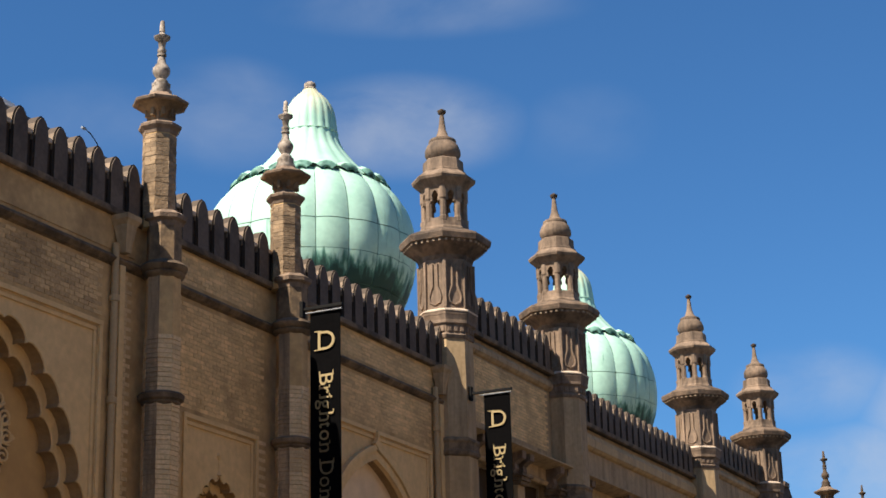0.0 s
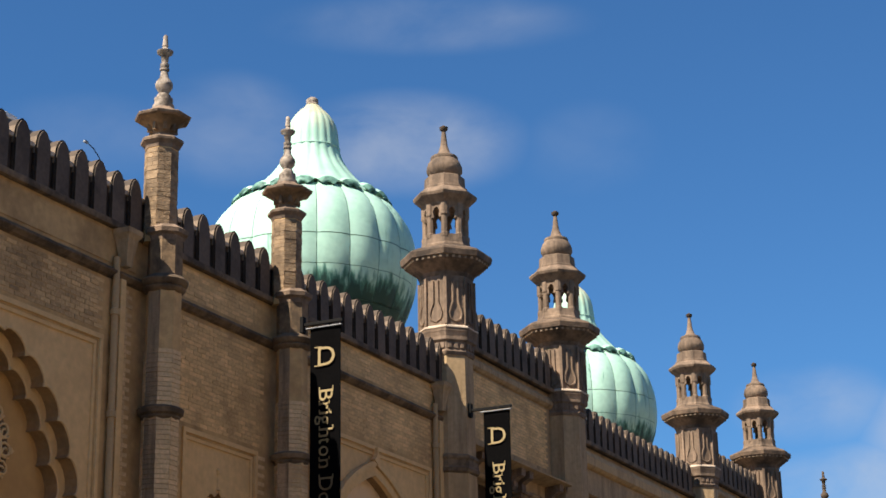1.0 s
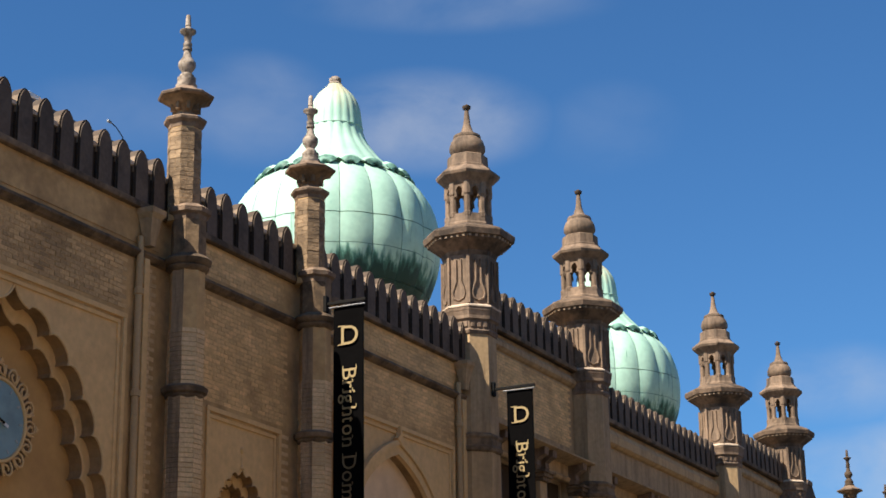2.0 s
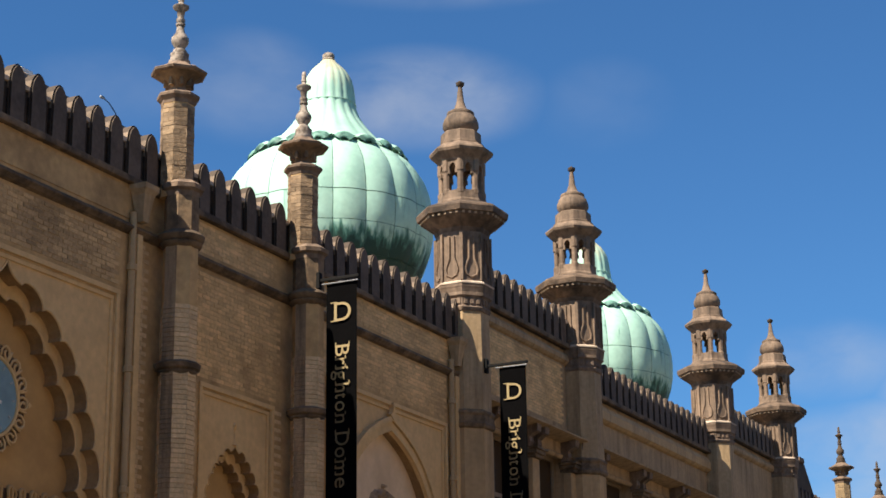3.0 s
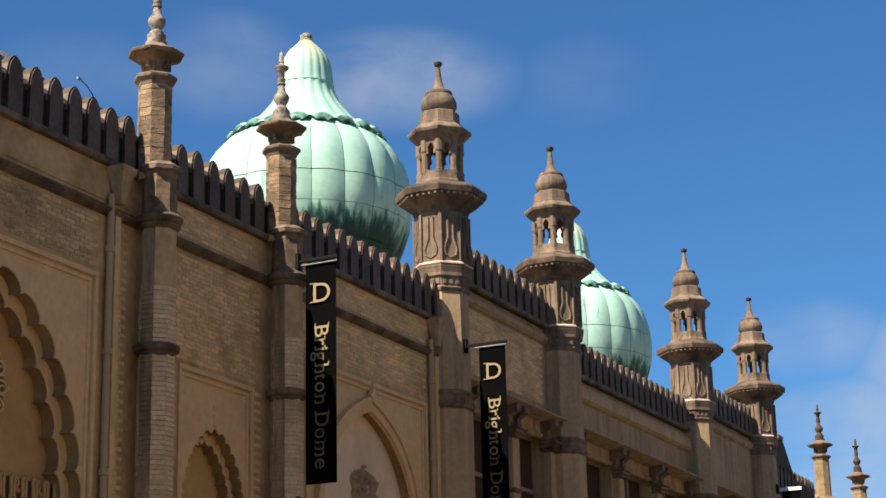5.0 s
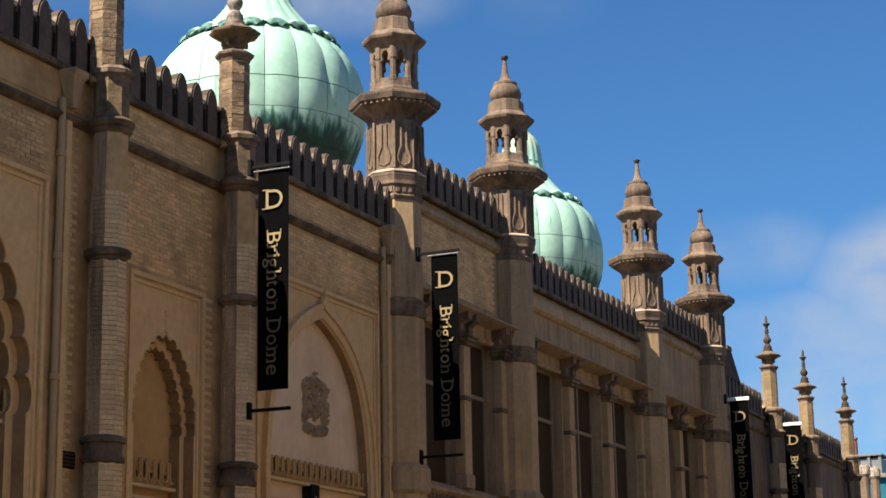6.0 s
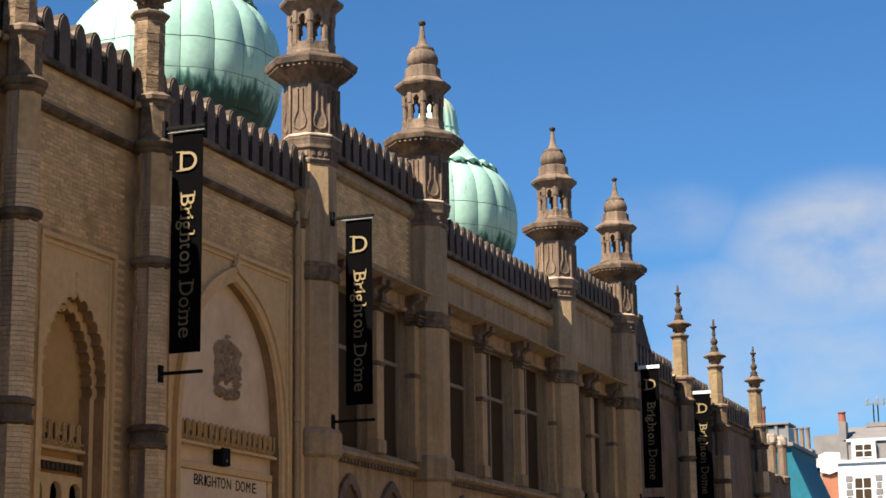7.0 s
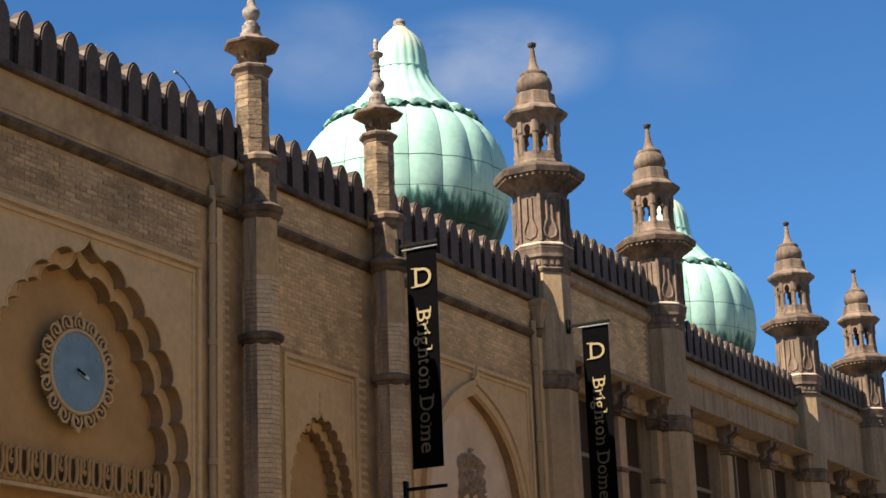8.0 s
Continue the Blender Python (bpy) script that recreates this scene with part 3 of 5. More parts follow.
def ring_bricks(parent, r, z0, z1, mat, singly=False, darkened=False):
    """Courses of one brick to each side of an octagon."""
    bm, dark = bmesh.new(), bmesh.new()
    n = int((z1 - z0) / 0.066)
    for j in range(n):
        for k in range(8):
            a, dr = radians(45 * k), random.uniform(-0.004, 0.005)
            m = Matrix.Rotation(a, 4, "Z") @ Matrix.Translation((random.uniform(-0.004, 0.004), -(r + dr) + 0.05, z0 + j * 0.066 + 0.004))
            if singly:
                if (j + k) % 2:
                    o = new("brick", TURRET_BRICK)
                    o.parent, o.matrix_basis = parent, m
                else:
                    for sx in (-0.0465, 0.0465):
                        o = new("brick", TURRET_HALF)
                        o.parent, o.matrix_basis = parent, m @ Matrix.Translation((sx, random.uniform(-0.003, 0.003), 0))
            else:
                for v in box(dark if darkened and k == 6 else bm, -0.096, 0.096, -0.05, 0.0, 0.0, 0.058 + random.uniform(-0.004, 0.002)):
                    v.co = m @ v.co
    if darkened:
        part("brickwork", dark, SHADE_BRICK, parent, "brick side with shade put into its colour")["kind"] = "stuff"
    else:
        dark.free()
    if singly:
        bm.free()
    else:
        part("brickwork", bm, mat, parent)["kind"] = "stuff"


def wall_bricks(parent, x0, x1, z0, z1, y, mat, singly=False, proud=0.007):
    """Running bond on a flat wall that faces the street; the wall itself is the mortar."""
    bm = bmesh.new()
    for j in range(int((z1 - z0) / 0.064)):
        x = x0 + (0.1025 if j % 2 else 0.0)
        while x + 0.197 <= x1:
            d = proud + (random.uniform(-0.003, 0.003) if proud < 0.005 else random.uniform(-0.005, 0.004))
            if singly:
                o = new("brick", WALL_BRICK)
                o.parent, o.location = parent, (x + 0.0985, y + 0.05 - d, z0 + j * 0.064)
            else:
                box(bm, x, x + 0.197, y - d, y + 0.04, z0 + j * 0.064, z0 + j * 0.064 + 0.056)
            x += 0.205
    if singly:
        bm.free()
    else:
        part("brickwork", bm, mat, parent)["kind"] = "stuff"


def slim_column(x, y, foot=0.0, drop=0.0):
    c = thing("turret_column", "octagonal yellow-brick turret column with stone cap and urn finial", "turret", (x, y, -drop), group="slim turrets along the facade")
    near = x < 30
    out = -0.115
    upper = turned("upper_shaft", [(9.7, 0.217), (11.12, 0.214)], WALL if near else FAR_BRICK, c)
    ring_bricks(upper, 0.222, 9.88, 11.10, BRICK if near else FAR_BRICK, near)
    shaft = turned("shaft", [(foot, 0.225), (9.0, 0.225), (9.78, 0.22)], WALL if near else STONE, c)
    shaft.location.y = out
    # shade is coloured into the side that faces down the street
    shaft.data.materials.append(SHADE_BRICK)
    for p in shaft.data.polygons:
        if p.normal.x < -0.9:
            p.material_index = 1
    ring_bricks(shaft, 0.237, 2.2, 8.15, BRICKS, darkened=True)
    neck = turned("neck_block", [(9.16, 0.228), (9.74, 0.224)], BROWN_STONE, c)
    neck.location.y = out
    for nm, prof, n in (("ledge", [(9.70, 0.225), (9.77, 0.24), (9.80, 0.285), (9.86, 0.295), (9.88, 0.26), (9.93, 0.20)], 8),
                        ("ring", [(8.96, 0.23), (8.99, 0.285), (9.03, 0.30), (9.05, 0.275), (9.08, 0.32), (9.13, 0.335), (9.17, 0.30), (9.21, 0.23)], 16),
                        ("ring", [(7.17, 0.235), (7.21, 0.27), (7.235, 0.265), (7.26, 0.31), (7.32, 0.325), (7.345, 0.30), (7.37, 0.235)], 16),
                        ("ring", [(4.73, 0.235), (4.75, 0.30), (4.79, 0.315), (4.82, 0.29), (4.85, 0.235)], 16),
                        ("ring", [(4.47, 0.235), (4.50, 0.29), (4.54, 0.30), (4.58, 0.265), (4.74, 0.26)], 16)):
        o = turned(nm, prof, STONE if nm == "ledge" else RING, c, n=n, smooth=0 if n == 8 else 45)
        o.location.y = out
    turned("neck_moulding", [(11.09, 0.222), (11.14, 0.235), (11.19, 0.282), (11.225, 0.288), (11.25, 0.26), (11.285, 0.165), (11.33, 0.13)], STONE, c)
    turned("bell", [(11.30, 0.13), (11.38, 0.137), (11.44, 0.17), (11.50, 0.245), (11.556, 0.335)], BROWN_STONE, c)
    for k in range(8):
        b = block("bracket", BROWN_STONE, c, 0.11, 0.215, -0.024, 0.024, 11.36, 11.50, 0.008)
        b.rotation_euler = (0, 0, radians(45 * k))
    turned("cap", [(11.545, 0.335), (11.56, 0.368), (11.59, 0.378), (11.605, 0.362), (11.64, 0.275), (11.69, 0.195), (11.73, 0.155)], STONE, c)
    # far urns swap pale stone for dark, painting in their shade
    turned("urn_base", [(11.72, 0.142), (11.745, 0.156), (11.78, 0.156), (11.79, 0.128), (11.83, 0.132), (11.855, 0.13)], PALE_STONE if near else DARK_STONE, c, n=16, smooth=50)
    turned("urn", [(11.85, 0.135), (11.89, 0.135), (11.90, 0.10), (11.94, 0.10), (11.97, 0.065), (12.06, 0.12), (12.10, 0.128), (12.14, 0.12), (12.22, 0.065), (12.32, 0.05),
                   (12.33, 0.068), (12.36, 0.068), (12.37, 0.05), (12.40, 0.065), (12.43, 0.065), (12.44, 0.045), (12.56, 0.06), (12.60, 0.115), (12.63, 0.12), (12.66, 0.05), (12.70, 0.035),
                   (12.71, 0.045), (12.75, 0.04), (12.87, 0.032), (12.89, 0.01)], PALE_STONE if x < 30 else DARK_STONE, c, n=16, smooth=50)
    return c


slim_column(A_X, COL_Y)
slim_column(B_X, COL_Y)
slim_column(57.25, COL_Y, 0, 0.0)
slim_column(62.20, COL_Y, 0, 0.33)
slim_column(68.75, COL_Y, 0, 0.33)


# ------------------------------------------------------------ lantern towers
def lantern_tower():
    t = thing("lantern_tower", "brown sandstone octagonal tower with open lantern and onion cap", "tower", (0, 0, 0), group="lantern towers along the facade")
    turned("finial", [(14.22, 0.25), (14.34, 0.25), (14.36, 0.19), (14.42, 0.12), (14.57, 0.072), (14.86, 0.04), (14.88, 0.04)], STONE, t, n=20, smooth=40)
    turned("knob", [(14.87, 0.04), (14.90, 0.075), (14.955, 0.085), (14.965, 0.04), (14.985, 0.035), (15.0, 0.012)], DARK_STONE, t, n=16, smooth=40, label="dark lead knob")
    turned("onion_cap", [(13.88, 0.24), (13.92, 0.285), (14.02, 0.345), (14.10, 0.345), (14.20, 0.31), (14.27, 0.26), (14.30, 0.27), (14.33, 0.26)], STONE, t, n=24, smooth=40)
    turned("drum", [(13.58, 0.40), (13.66, 0.40), (13.68, 0.365), (13.88, 0.355), (13.90, 0.33)], STONE, t)
    turned("eave", [(13.24, 0.40), (13.30, 0.43), (13.42, 0.55), (13.47, 0.57), (13.50, 0.56), (13.62, 0.41)], STONE, t)
    # open lantern: a post at each corner, a pierced head over each side
    r = 0.40 / math.cos(math.pi / 8)
    for k in range(8):
        a = radians(22.5 + 45 * k)
        bm = bmesh.new()
        lathe(bm, [(12.60, 0.075), (12.68, 0.075), (12.70, 0.058), (13.02, 0.058), (13.05, 0.075), (13.28, 0.075)], 8, 22.5, (r - 0.055) * math.cos(a), (r - 0.055) * math.sin(a))
        part("lantern_post", bm, STONE, t)
    half = 0.40 * math.tan(math.pi / 8)
    for k in range(8):
        bm = bmesh.new()
        g = half - 0.05
        pts = [(-half, 13.27), (half, 13.27), (half, 12.96), (g, 12.96), (g * 0.75, 13.01), (g * 0.45, 12.99), (g * 0.48, 13.06), (g * 0.6, 13.12), (g * 0.3, 13.19), (0, 13.21),
               (-g * 0.3, 13.19), (-g * 0.6, 13.12), (-g * 0.48, 13.06), (-g * 0.45, 12.99), (-g * 0.75, 13.01), (-g, 12.96), (-half, 12.96)]
        prism(bm, pts, -0.40, -0.31)
        part("lantern_head", bm, STONE, t).rotation_euler = (0, 0, radians(45 * k))
    turned("lantern_floor", [(12.40, 0.46), (12.46, 0.455), (12.50, 0.43), (12.62, 0.415), (12.66, 0.41)], STONE, t)
    # shade under the gallery is coloured into its stone
    turned("gallery", [(11.82, 0.47), (11.90, 0.50), (11.98, 0.60), (12.08, 0.73), (12.12, 0.74), (12.14, 0.79), (12.24, 0.81), (12.28, 0.79), (12.42, 0.50)], GALLERY, t)
    for k in range(40):
        a = 2 * math.pi * k / 40
        rr = 0.735 / math.cos((a - radians(22.5)) % radians(45) - radians(22.5))
        b = block("dentil", CARVED, t, -0.022, 0.022, -0.022, 0.022, 12.085, 12.135)
        b.location = (rr * math.cos(a), rr * math.sin(a), 0)
        b.rotation_euler = (0, 0, a)
    turned("shaft", [(10.78, 0.50), (10.85, 0.475), (11.5, 0.465), (11.86, 0.47)], STONE, t)
    # raised leaf panels on each side of the shaft
    for k in range(8):
        bm = bmesh.new()
        for cx in (0.0,):
            loop = [(0.05, 0, 11.72), (0.05, 0, 11.30), (0.09, 0, 11.20), (0.125, 0, 11.08), (0.10, 0, 10.98), (0.0, 0, 10.93), (-0.10, 0, 10.98), (-0.125, 0, 11.08), (-0.09, 0, 11.20), (-0.05, 0, 11.30), (-0.05, 0, 11.72)]
            tube(bm, [(cx + x, -0.478, z) for x, y, z in loop], 0.022, 6)
        ob = shaded(part("leaf_moulding", bm, STONE, t), 60)
        ob.rotation_euler = (0, 0, radians(45 * k))
        b = block("corner_rib", STONE, t, -0.03, 0.03, -0.545, -0.49, 10.86, 11.78, 0.01)
        b.rotation_euler = (0, 0, radians(22.5 + 45 * k))
    turned("ledge", [(10.70, 0.50), (10.74, 0.52), (10.79, 0.525), (10.80, 0.50)], STONE, t)
    # pale lip colours in the sunlit line along the ledge
    turned("ledge_lip", [(10.795, 0.50), (10.80, 0.535), (10.825, 0.535), (10.86, 0.48)], COPING, t)
    turned("base_moulding", [(10.30, 0.45), (10.36, 0.47), (10.40, 0.45), (10.54, 0.46), (10.58, 0.50), (10.64, 0.50), (10.72, 0.52)], STONE, t)
    for k in range(8):
        for j in (-1, 0, 1):
            b = block("tooth", STONE, t, j * 0.12 - 0.035, j * 0.12 + 0.035, -0.475, -0.44, 10.42, 10.53, 0.008)
            b.rotation_euler = (0, 0, radians(45 * k))
    turned("pier", [(8.1, 0.455), (10.32, 0.43)], ASHLAR, t)
    turned("lower_pier", [(0.0, 0.46), (8.1, 0.46)], PIER, t, label="paler rendered pier")
    turned("pier_capital", [(8.10, 0.465), (8.13, 0.50), (8.19, 0.51), (8.22, 0.485), (8.34, 0.48), (8.38, 0.505), (8.42, 0.50), (8.46, 0.44)], BROWN_STONE, t)
    turned("pier_base", [(4.9, 0.465), (4.96, 0.53), (5.35, 0.53), (5.45, 0.465)], ASHLAR, t)
    return t


first = lantern_tower()
first.location = (TOWERS[0], 0.0, 0)
for x in TOWERS[1:]:
    copy_thing(first, Matrix.Translation((x, 0.0, 0)))


# ------------------------------------------------------------ window bays between the towers
def opening_wall(name, x0, x1, z0, z1, holes, y0, y1, mat):
    """A wall built of piers, spandrels and lintels round its openings (x0, x1, z0, z1)."""
    w = thing(name, "tan stone window wall between the towers", "wall", kind="structure")
    edge = x0
    lo, hi = holes[0][2], holes[0][3]
    for a, b, _, _ in holes:
        block("wall_pier", mat, w, edge, a, y0, y1, lo, hi)
        edge = b
    block("wall_pier", mat, w, edge, x1, y0, y1, lo, hi)
    block("wall_low", mat, w, x0, x1, y0, y1, z0, lo)
    block("wall_high", mat, w, x0, x1, y0, y1, hi, z1)
    return w


def colonnette(x, y, z0, z1, r=0.13):
    c = thing("colonnette", "slender tan stone colonnette with bracket capital", "column", (x, y, 0), group="window colonnettes")
    turned("shaft", [(z0, r), (z0 + 0.1, r), (z0 + 0.12, r * 0.8), (z1 - 0.5, r * 0.75)], ASHLAR, c, n=12, smooth=40)
    turned("band", [((z0 + z1) / 2 - 0.06, r * 0.8), ((z0 + z1) / 2 - 0.04, r * 1.05), ((z0 + z1) / 2 + 0.04, r * 1.05), ((z0 + z1) / 2 + 0.06, r * 0.8)], ASHLAR, c, n=12)
    turned("capital", [(z1 - 0.52, r * 0.8), (z1 - 0.45, r * 1.1), (z1 - 0.40, r * 0.9), (z1 - 0.1, r * 1.5), (z1, r * 1.6)], BROWN_STONE, c)
    return c


def square_pier(x, z0, z1):
    c = thing("window_pier", "pale tan square stone pier with moulded cap between windows", "pier", (x, 0.0, 0), group="window piers")
    block("shaft", PIER, c, -0.165, 0.165, -0.04, 0.20, z0 + 0.25, z1 - 0.62, 0.025)
    block("foot", ASHLAR, c, -0.20, 0.20, -0.08, 0.20, z0 - 0.02, z0 + 0.25, 0.02)
    mid = z0 + 1.75
    block("band", BROWN_STONE, c, -0.185, 0.185, -0.06, 0.20, mid - 0.05, mid + 0.05, 0.02)
    for k, (w, h0, h1) in enumerate(((0.19, 0.62, 0.55), (0.23, 0.548, 0.47), (0.27, 0.468, 0.42))):
        block("cap", BROWN_STONE, c, -w, w, 0.10 - w - 0.03, 0.20, z1 - h0, z1 - h1, 0.015)
    return c


def sash(x0, x1, z0, z1, y):
    w = thing("window", "dark tall window with cream mullion and transom", "window", (x0, y, z0), group="windows between the towers", kind="structure")
    W, H = x1 - x0, z1 - z0
    block("window_frame", FRAME, w, 0, 0.07, 0, 0.08, 0, H)
    block("window_frame", FRAME, w, W - 0.07, W, 0, 0.08, 0, H)
    block("window_frame", FRAME, w, 0.07, W - 0.07, 0, 0.08, H - 0.07, H)
    block("window_frame", FRAME, w, 0.07, W - 0.07, 0, 0.08, 0, 0.07)
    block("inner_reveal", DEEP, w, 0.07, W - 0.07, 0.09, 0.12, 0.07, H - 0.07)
    block("mullion", FRAME, w, W / 2 - 0.04, W / 2 + 0.04, -0.02, 0.07, 0.07, H - 0.07)
    block("transom", FRAME, w, 0.07, W - 0.07, -0.015, 0.066, H * 0.62, H * 0.62 + 0.08)
    for a, b in ((0.07, W / 2 - 0.04), (W / 2 + 0.04, W - 0.07)):
        for c, d in ((0.07, H * 0.62), (H * 0.62 + 0.08, H - 0.07)):
            block("pane", GLASS, w, a, b, 0.04, 0.05, c, d)
    return w


def tower_bay(name, x0, x1, top, holes, courses):
    w = opening_wall(name, x0, x1, -0.1, top, holes, 0.12, 0.90, ASHLAR)
    for a, b, lo, hi in holes:
        sash(a, b, lo, hi, 0.34)
    # window cornice and sill
    for z, deep, tall, mat in courses:
        c = string_course(x0 + 0.3, x1 - 0.3, z, w, deep, tall, mat)
        c.location.y = 0.12
    n = int((x1 - x0 - 0.8) / 0.16)
    bm = bmesh.new()
    for i in range(n):
        box(bm, x0 + 0.45 + i * 0.16, x0 + 0.53 + i * 0.16, 0.02, 0.125, 5.00, 5.08)
    part("dentils", bm, STONE, w)["kind"] = "stuff"


LO, HI = 5.32, 8.42
B12 = [(30.85, 33.05, LO, HI), (33.35, 35.0, LO, HI)]
B23 = [(36.75, 38.95, LO, HI), (39.55, 41.62, LO, HI), (42.22, 44.25, LO, HI)]
B34 = [(45.85, 47.55, LO, HI), (48.0, 49.75, LO, HI)]
COURSES = [(8.74, 0.42, 0.13, ASHLAR), (8.40, 0.06, 0.08, ASHLAR), (5.10, 0.16, 0.18, ASHLAR)]
tower_bay("wall_bay_1", TOWERS[0], TOWERS[1], 10.77, B12, COURSES + [(10.45, 0.10, 0.22, ASHLAR)])
tower_bay("wall_bay_2", TOWERS[1], TOWERS[2], 10.03, B23, COURSES + [(9.56, 0.13, 0.36, PIER)])
tower_bay("wall_bay_3", TOWERS[2], TOWERS[3], 10.77, B34, COURSES + [(10.45, 0.10, 0.22, ASHLAR)])
for x in (33.20, 35.18, 39.22, 41.88, 44.48, 47.75, 49.92):
    square_pier(x, LO, 8.74)
for x in (31.15, 33.50, 36.68, 39.60, 42.27, 45.78, 48.06):
    colonnette(x, 0.16, LO, 8.44, 0.085)
parapet("parapet_4", TOWERS[0] + 0.45, TOWERS[1] - 0.45, 10.84, 0.14)
parapet("parapet_5", TOWERS[1] + 0.45, TOWERS[2] - 0.45, 10.10, 0.14)
parapet("parapet_6", TOWERS[2] + 0.45, TOWERS[3] - 0.45, 10.84, 0.14)

# far wing beyond the last tower
front("wall_far_wing", 50.9, 69.4, Z_PARAPET - 0.24, (58.0, 61.0, 7.2), None, STONE)
block("field", NICHE, None, 58.0, 61.0, 0.2, 0.62, -0.1, 7.2).name = "wall_far_niche"
tagged(bpy.data.objects["wall_far_niche"], "ochre rendered niche in the far wing", "wall", kind="structure")
tagged(string_course(51.2, 69.4, 9.04), "sooty moulded stone string course", "trim", kind="structure")
parapet("parapet_7", 51.3, 56.8, Z_PARAPET - 0.2)
parapet("parapet_8", 57.0, 61.7, Z_PARAPET - 0.35)
parapet("parapet_9", 62.0, 68.2, Z_PARAPET - 0.45)


# ------------------------------------------------------------ domes
GORES = 20
DOME_PROFILE = [(14.96, 1.53), (14.88, 1.65), (14.69, 1.86), (14.42, 2.05), (14.10, 2.17), (13.76, 2.23), (13.45, 2.25), (13.13, 2.24), (12.80, 2.18), (12.50, 2.08), (12.20, 1.94), (11.90, 1.75), (11.60, 1.50)]
DOME_ROWS = [(14.96, 13.62), (13.62, 12.98), (12.98, 12.34), (12.34, 11.60)]


def dome_radius(z):
    return float(np.interp(-z, [-q[0] for q in DOME_PROFILE], [q[1] for q in DOME_PROFILE]))


def gore_mesh(z1, z0):
    """One curved copper sheet of a gore, swelling between its seams."""
    bm = bmesh.new()
    nu, nv = 6, 7
    step = 2 * math.pi / GORES
    grid = []
    for j in range(nv + 1):
        z = z1 + (z0 - z1) * (0.009 + 0.982 * j / nv)
        row = []
        for i in range(nu + 1):
            u = -1 + 2 * i / nu
            swell = 0.055 * (1 - u * u) * min(1.0, 0.35 + max(0.0, (z - 11.8) / 3.0))
            ang = u * step / 2 * 0.982
            r = dome_radius(z) * (1 - 0.012) + swell
            row.append(bm.verts.new((r * math.cos(ang), r * math.sin(ang), z)))
        grid.append(row)
    for j in range(nv):
        for i in range(nu):
            bm.faces.new((grid[j][i], grid[j][i + 1], grid[j + 1][i + 1], grid[j + 1][i]))
    bmesh.ops.recalc_face_normals(bm, faces=bm.faces[:])
    me = bpy.data.meshes.new("copper_panel")
    bm.to_mesh(me)
    bm.free()
    me.materials.append(COPPER)
    me.shade_smooth()
    return me


def petal_mesh():
    bm = bmesh.new()
    step = 2 * math.pi / GORES
    rows = []
    for r0, z, f in ((1.40, 15.04, 1.0), (1.55, 15.045, 1.0), (1.66, 14.985, 0.86), (1.735, 14.89, 0.55), (1.75, 14.84, 0.25), (1.71, 14.82, 0.5), (1.60, 14.87, 0.95), (1.40, 14.92, 1.0)):
        rows.append([bm.verts.new((r0 * math.cos(u * step / 2 * f), r0 * math.sin(u * step / 2 * f), z + 0.08 * (1 - u * u))) for u in (-1, -0.66, -0.33, 0, 0.33, 0.66, 1)])
    for a, b in zip(rows, rows[1:]):
        for i in range(6):
            bm.faces.new((a[i], a[i + 1], b[i + 1], b[i]))
    bmesh.ops.recalc_face_normals(bm, faces=bm.faces[:])
    me = bpy.data.meshes.new("petal")
    bm.to_mesh(me)
    bm.free()
    me.materials.append(PETAL_GREEN)
    me.materials.append(COPPER)
    # upturned faces get pale copper; the petal colour holds the underside's shade
    for p in me.polygons:
        if p.normal.z > 0.72:
            p.material_index = 1
    me.shade_smooth()
    return me


GORE_MESHES = [gore_mesh(a, b) for a, b in DOME_ROWS]
PETAL = petal_mesh()
NECK = [(14.98, 1.45), (15.06, 1.38), (15.20, 1.25), (15.38, 1.08), (15.55, 0.93), (15.75, 0.78), (15.95, 0.665), (16.15, 0.60), (16.40, 0.575), (16.62, 0.55), (16.80, 0.51), (16.93, 0.45), (17.05, 0.375), (17.15, 0.28), (17.24, 0.19), (17.30, 0.15)]


def copper_dome(x, y):
    d = thing("onion_dome", "pale green streaked copper onion dome behind the parapet", "dome", (x, y, 0), group="copper onion domes")
    turned("dome_core", [(z, r * 0.985 - 0.03) for z, r in DOME_PROFILE[::-1]], SEAM, d, n=60, smooth=60)
    turned("dome_drum", [(9.4, 1.5), (11.62, 1.45)], STONE, d, n=32, smooth=60)
    for k in range(GORES):
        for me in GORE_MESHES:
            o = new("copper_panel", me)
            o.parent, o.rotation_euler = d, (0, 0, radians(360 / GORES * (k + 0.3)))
        o = new("petal", PETAL)
        o.parent, o.rotation_euler = d, (0, 0, radians(360 / GORES * (k + 0.3)))
    # fluted neck
    bm = bmesh.new()
    n = GORES * 6
    rings = []
    for z, r in NECK:
        rings.append([bm.verts.new(((r + 0.034 * min(1, r) * abs(math.cos(math.pi * GORES * i / n))) * math.cos(2 * math.pi * i / n),
                                    (r + 0.034 * min(1, r) * abs(math.cos(math.pi * GORES * i / n))) * math.sin(2 * math.pi * i / n), z)) for i in range(n)])
    for a, b in zip(rings, rings[1:]):
        for i in range(n):
            bm.faces.new((a[i], a[(i + 1) % n], b[(i + 1) % n], b[i]))
    bm.faces.new(rings[-1])
    shaded(part("neck", bm, COPPER, d), 50)
    turned("neck_seam", [(16.22, 0.60), (16.23, 0.618), (16.245, 0.618), (16.255, 0.60)], COPPER, d, n=40)
    turned("cap", [(17.28, 0.125), (17.32, 0.15), (17.36, 0.12), (17.40, 0.135), (17.45, 0.13), (17.49, 0.08), (17.50, 0.03)], PALE_STONE, d, n=20, smooth=50, label="pale stone cap")
    return d


copper_dome(32.83, 4.5)
copper_dome(48.17, 4.5)


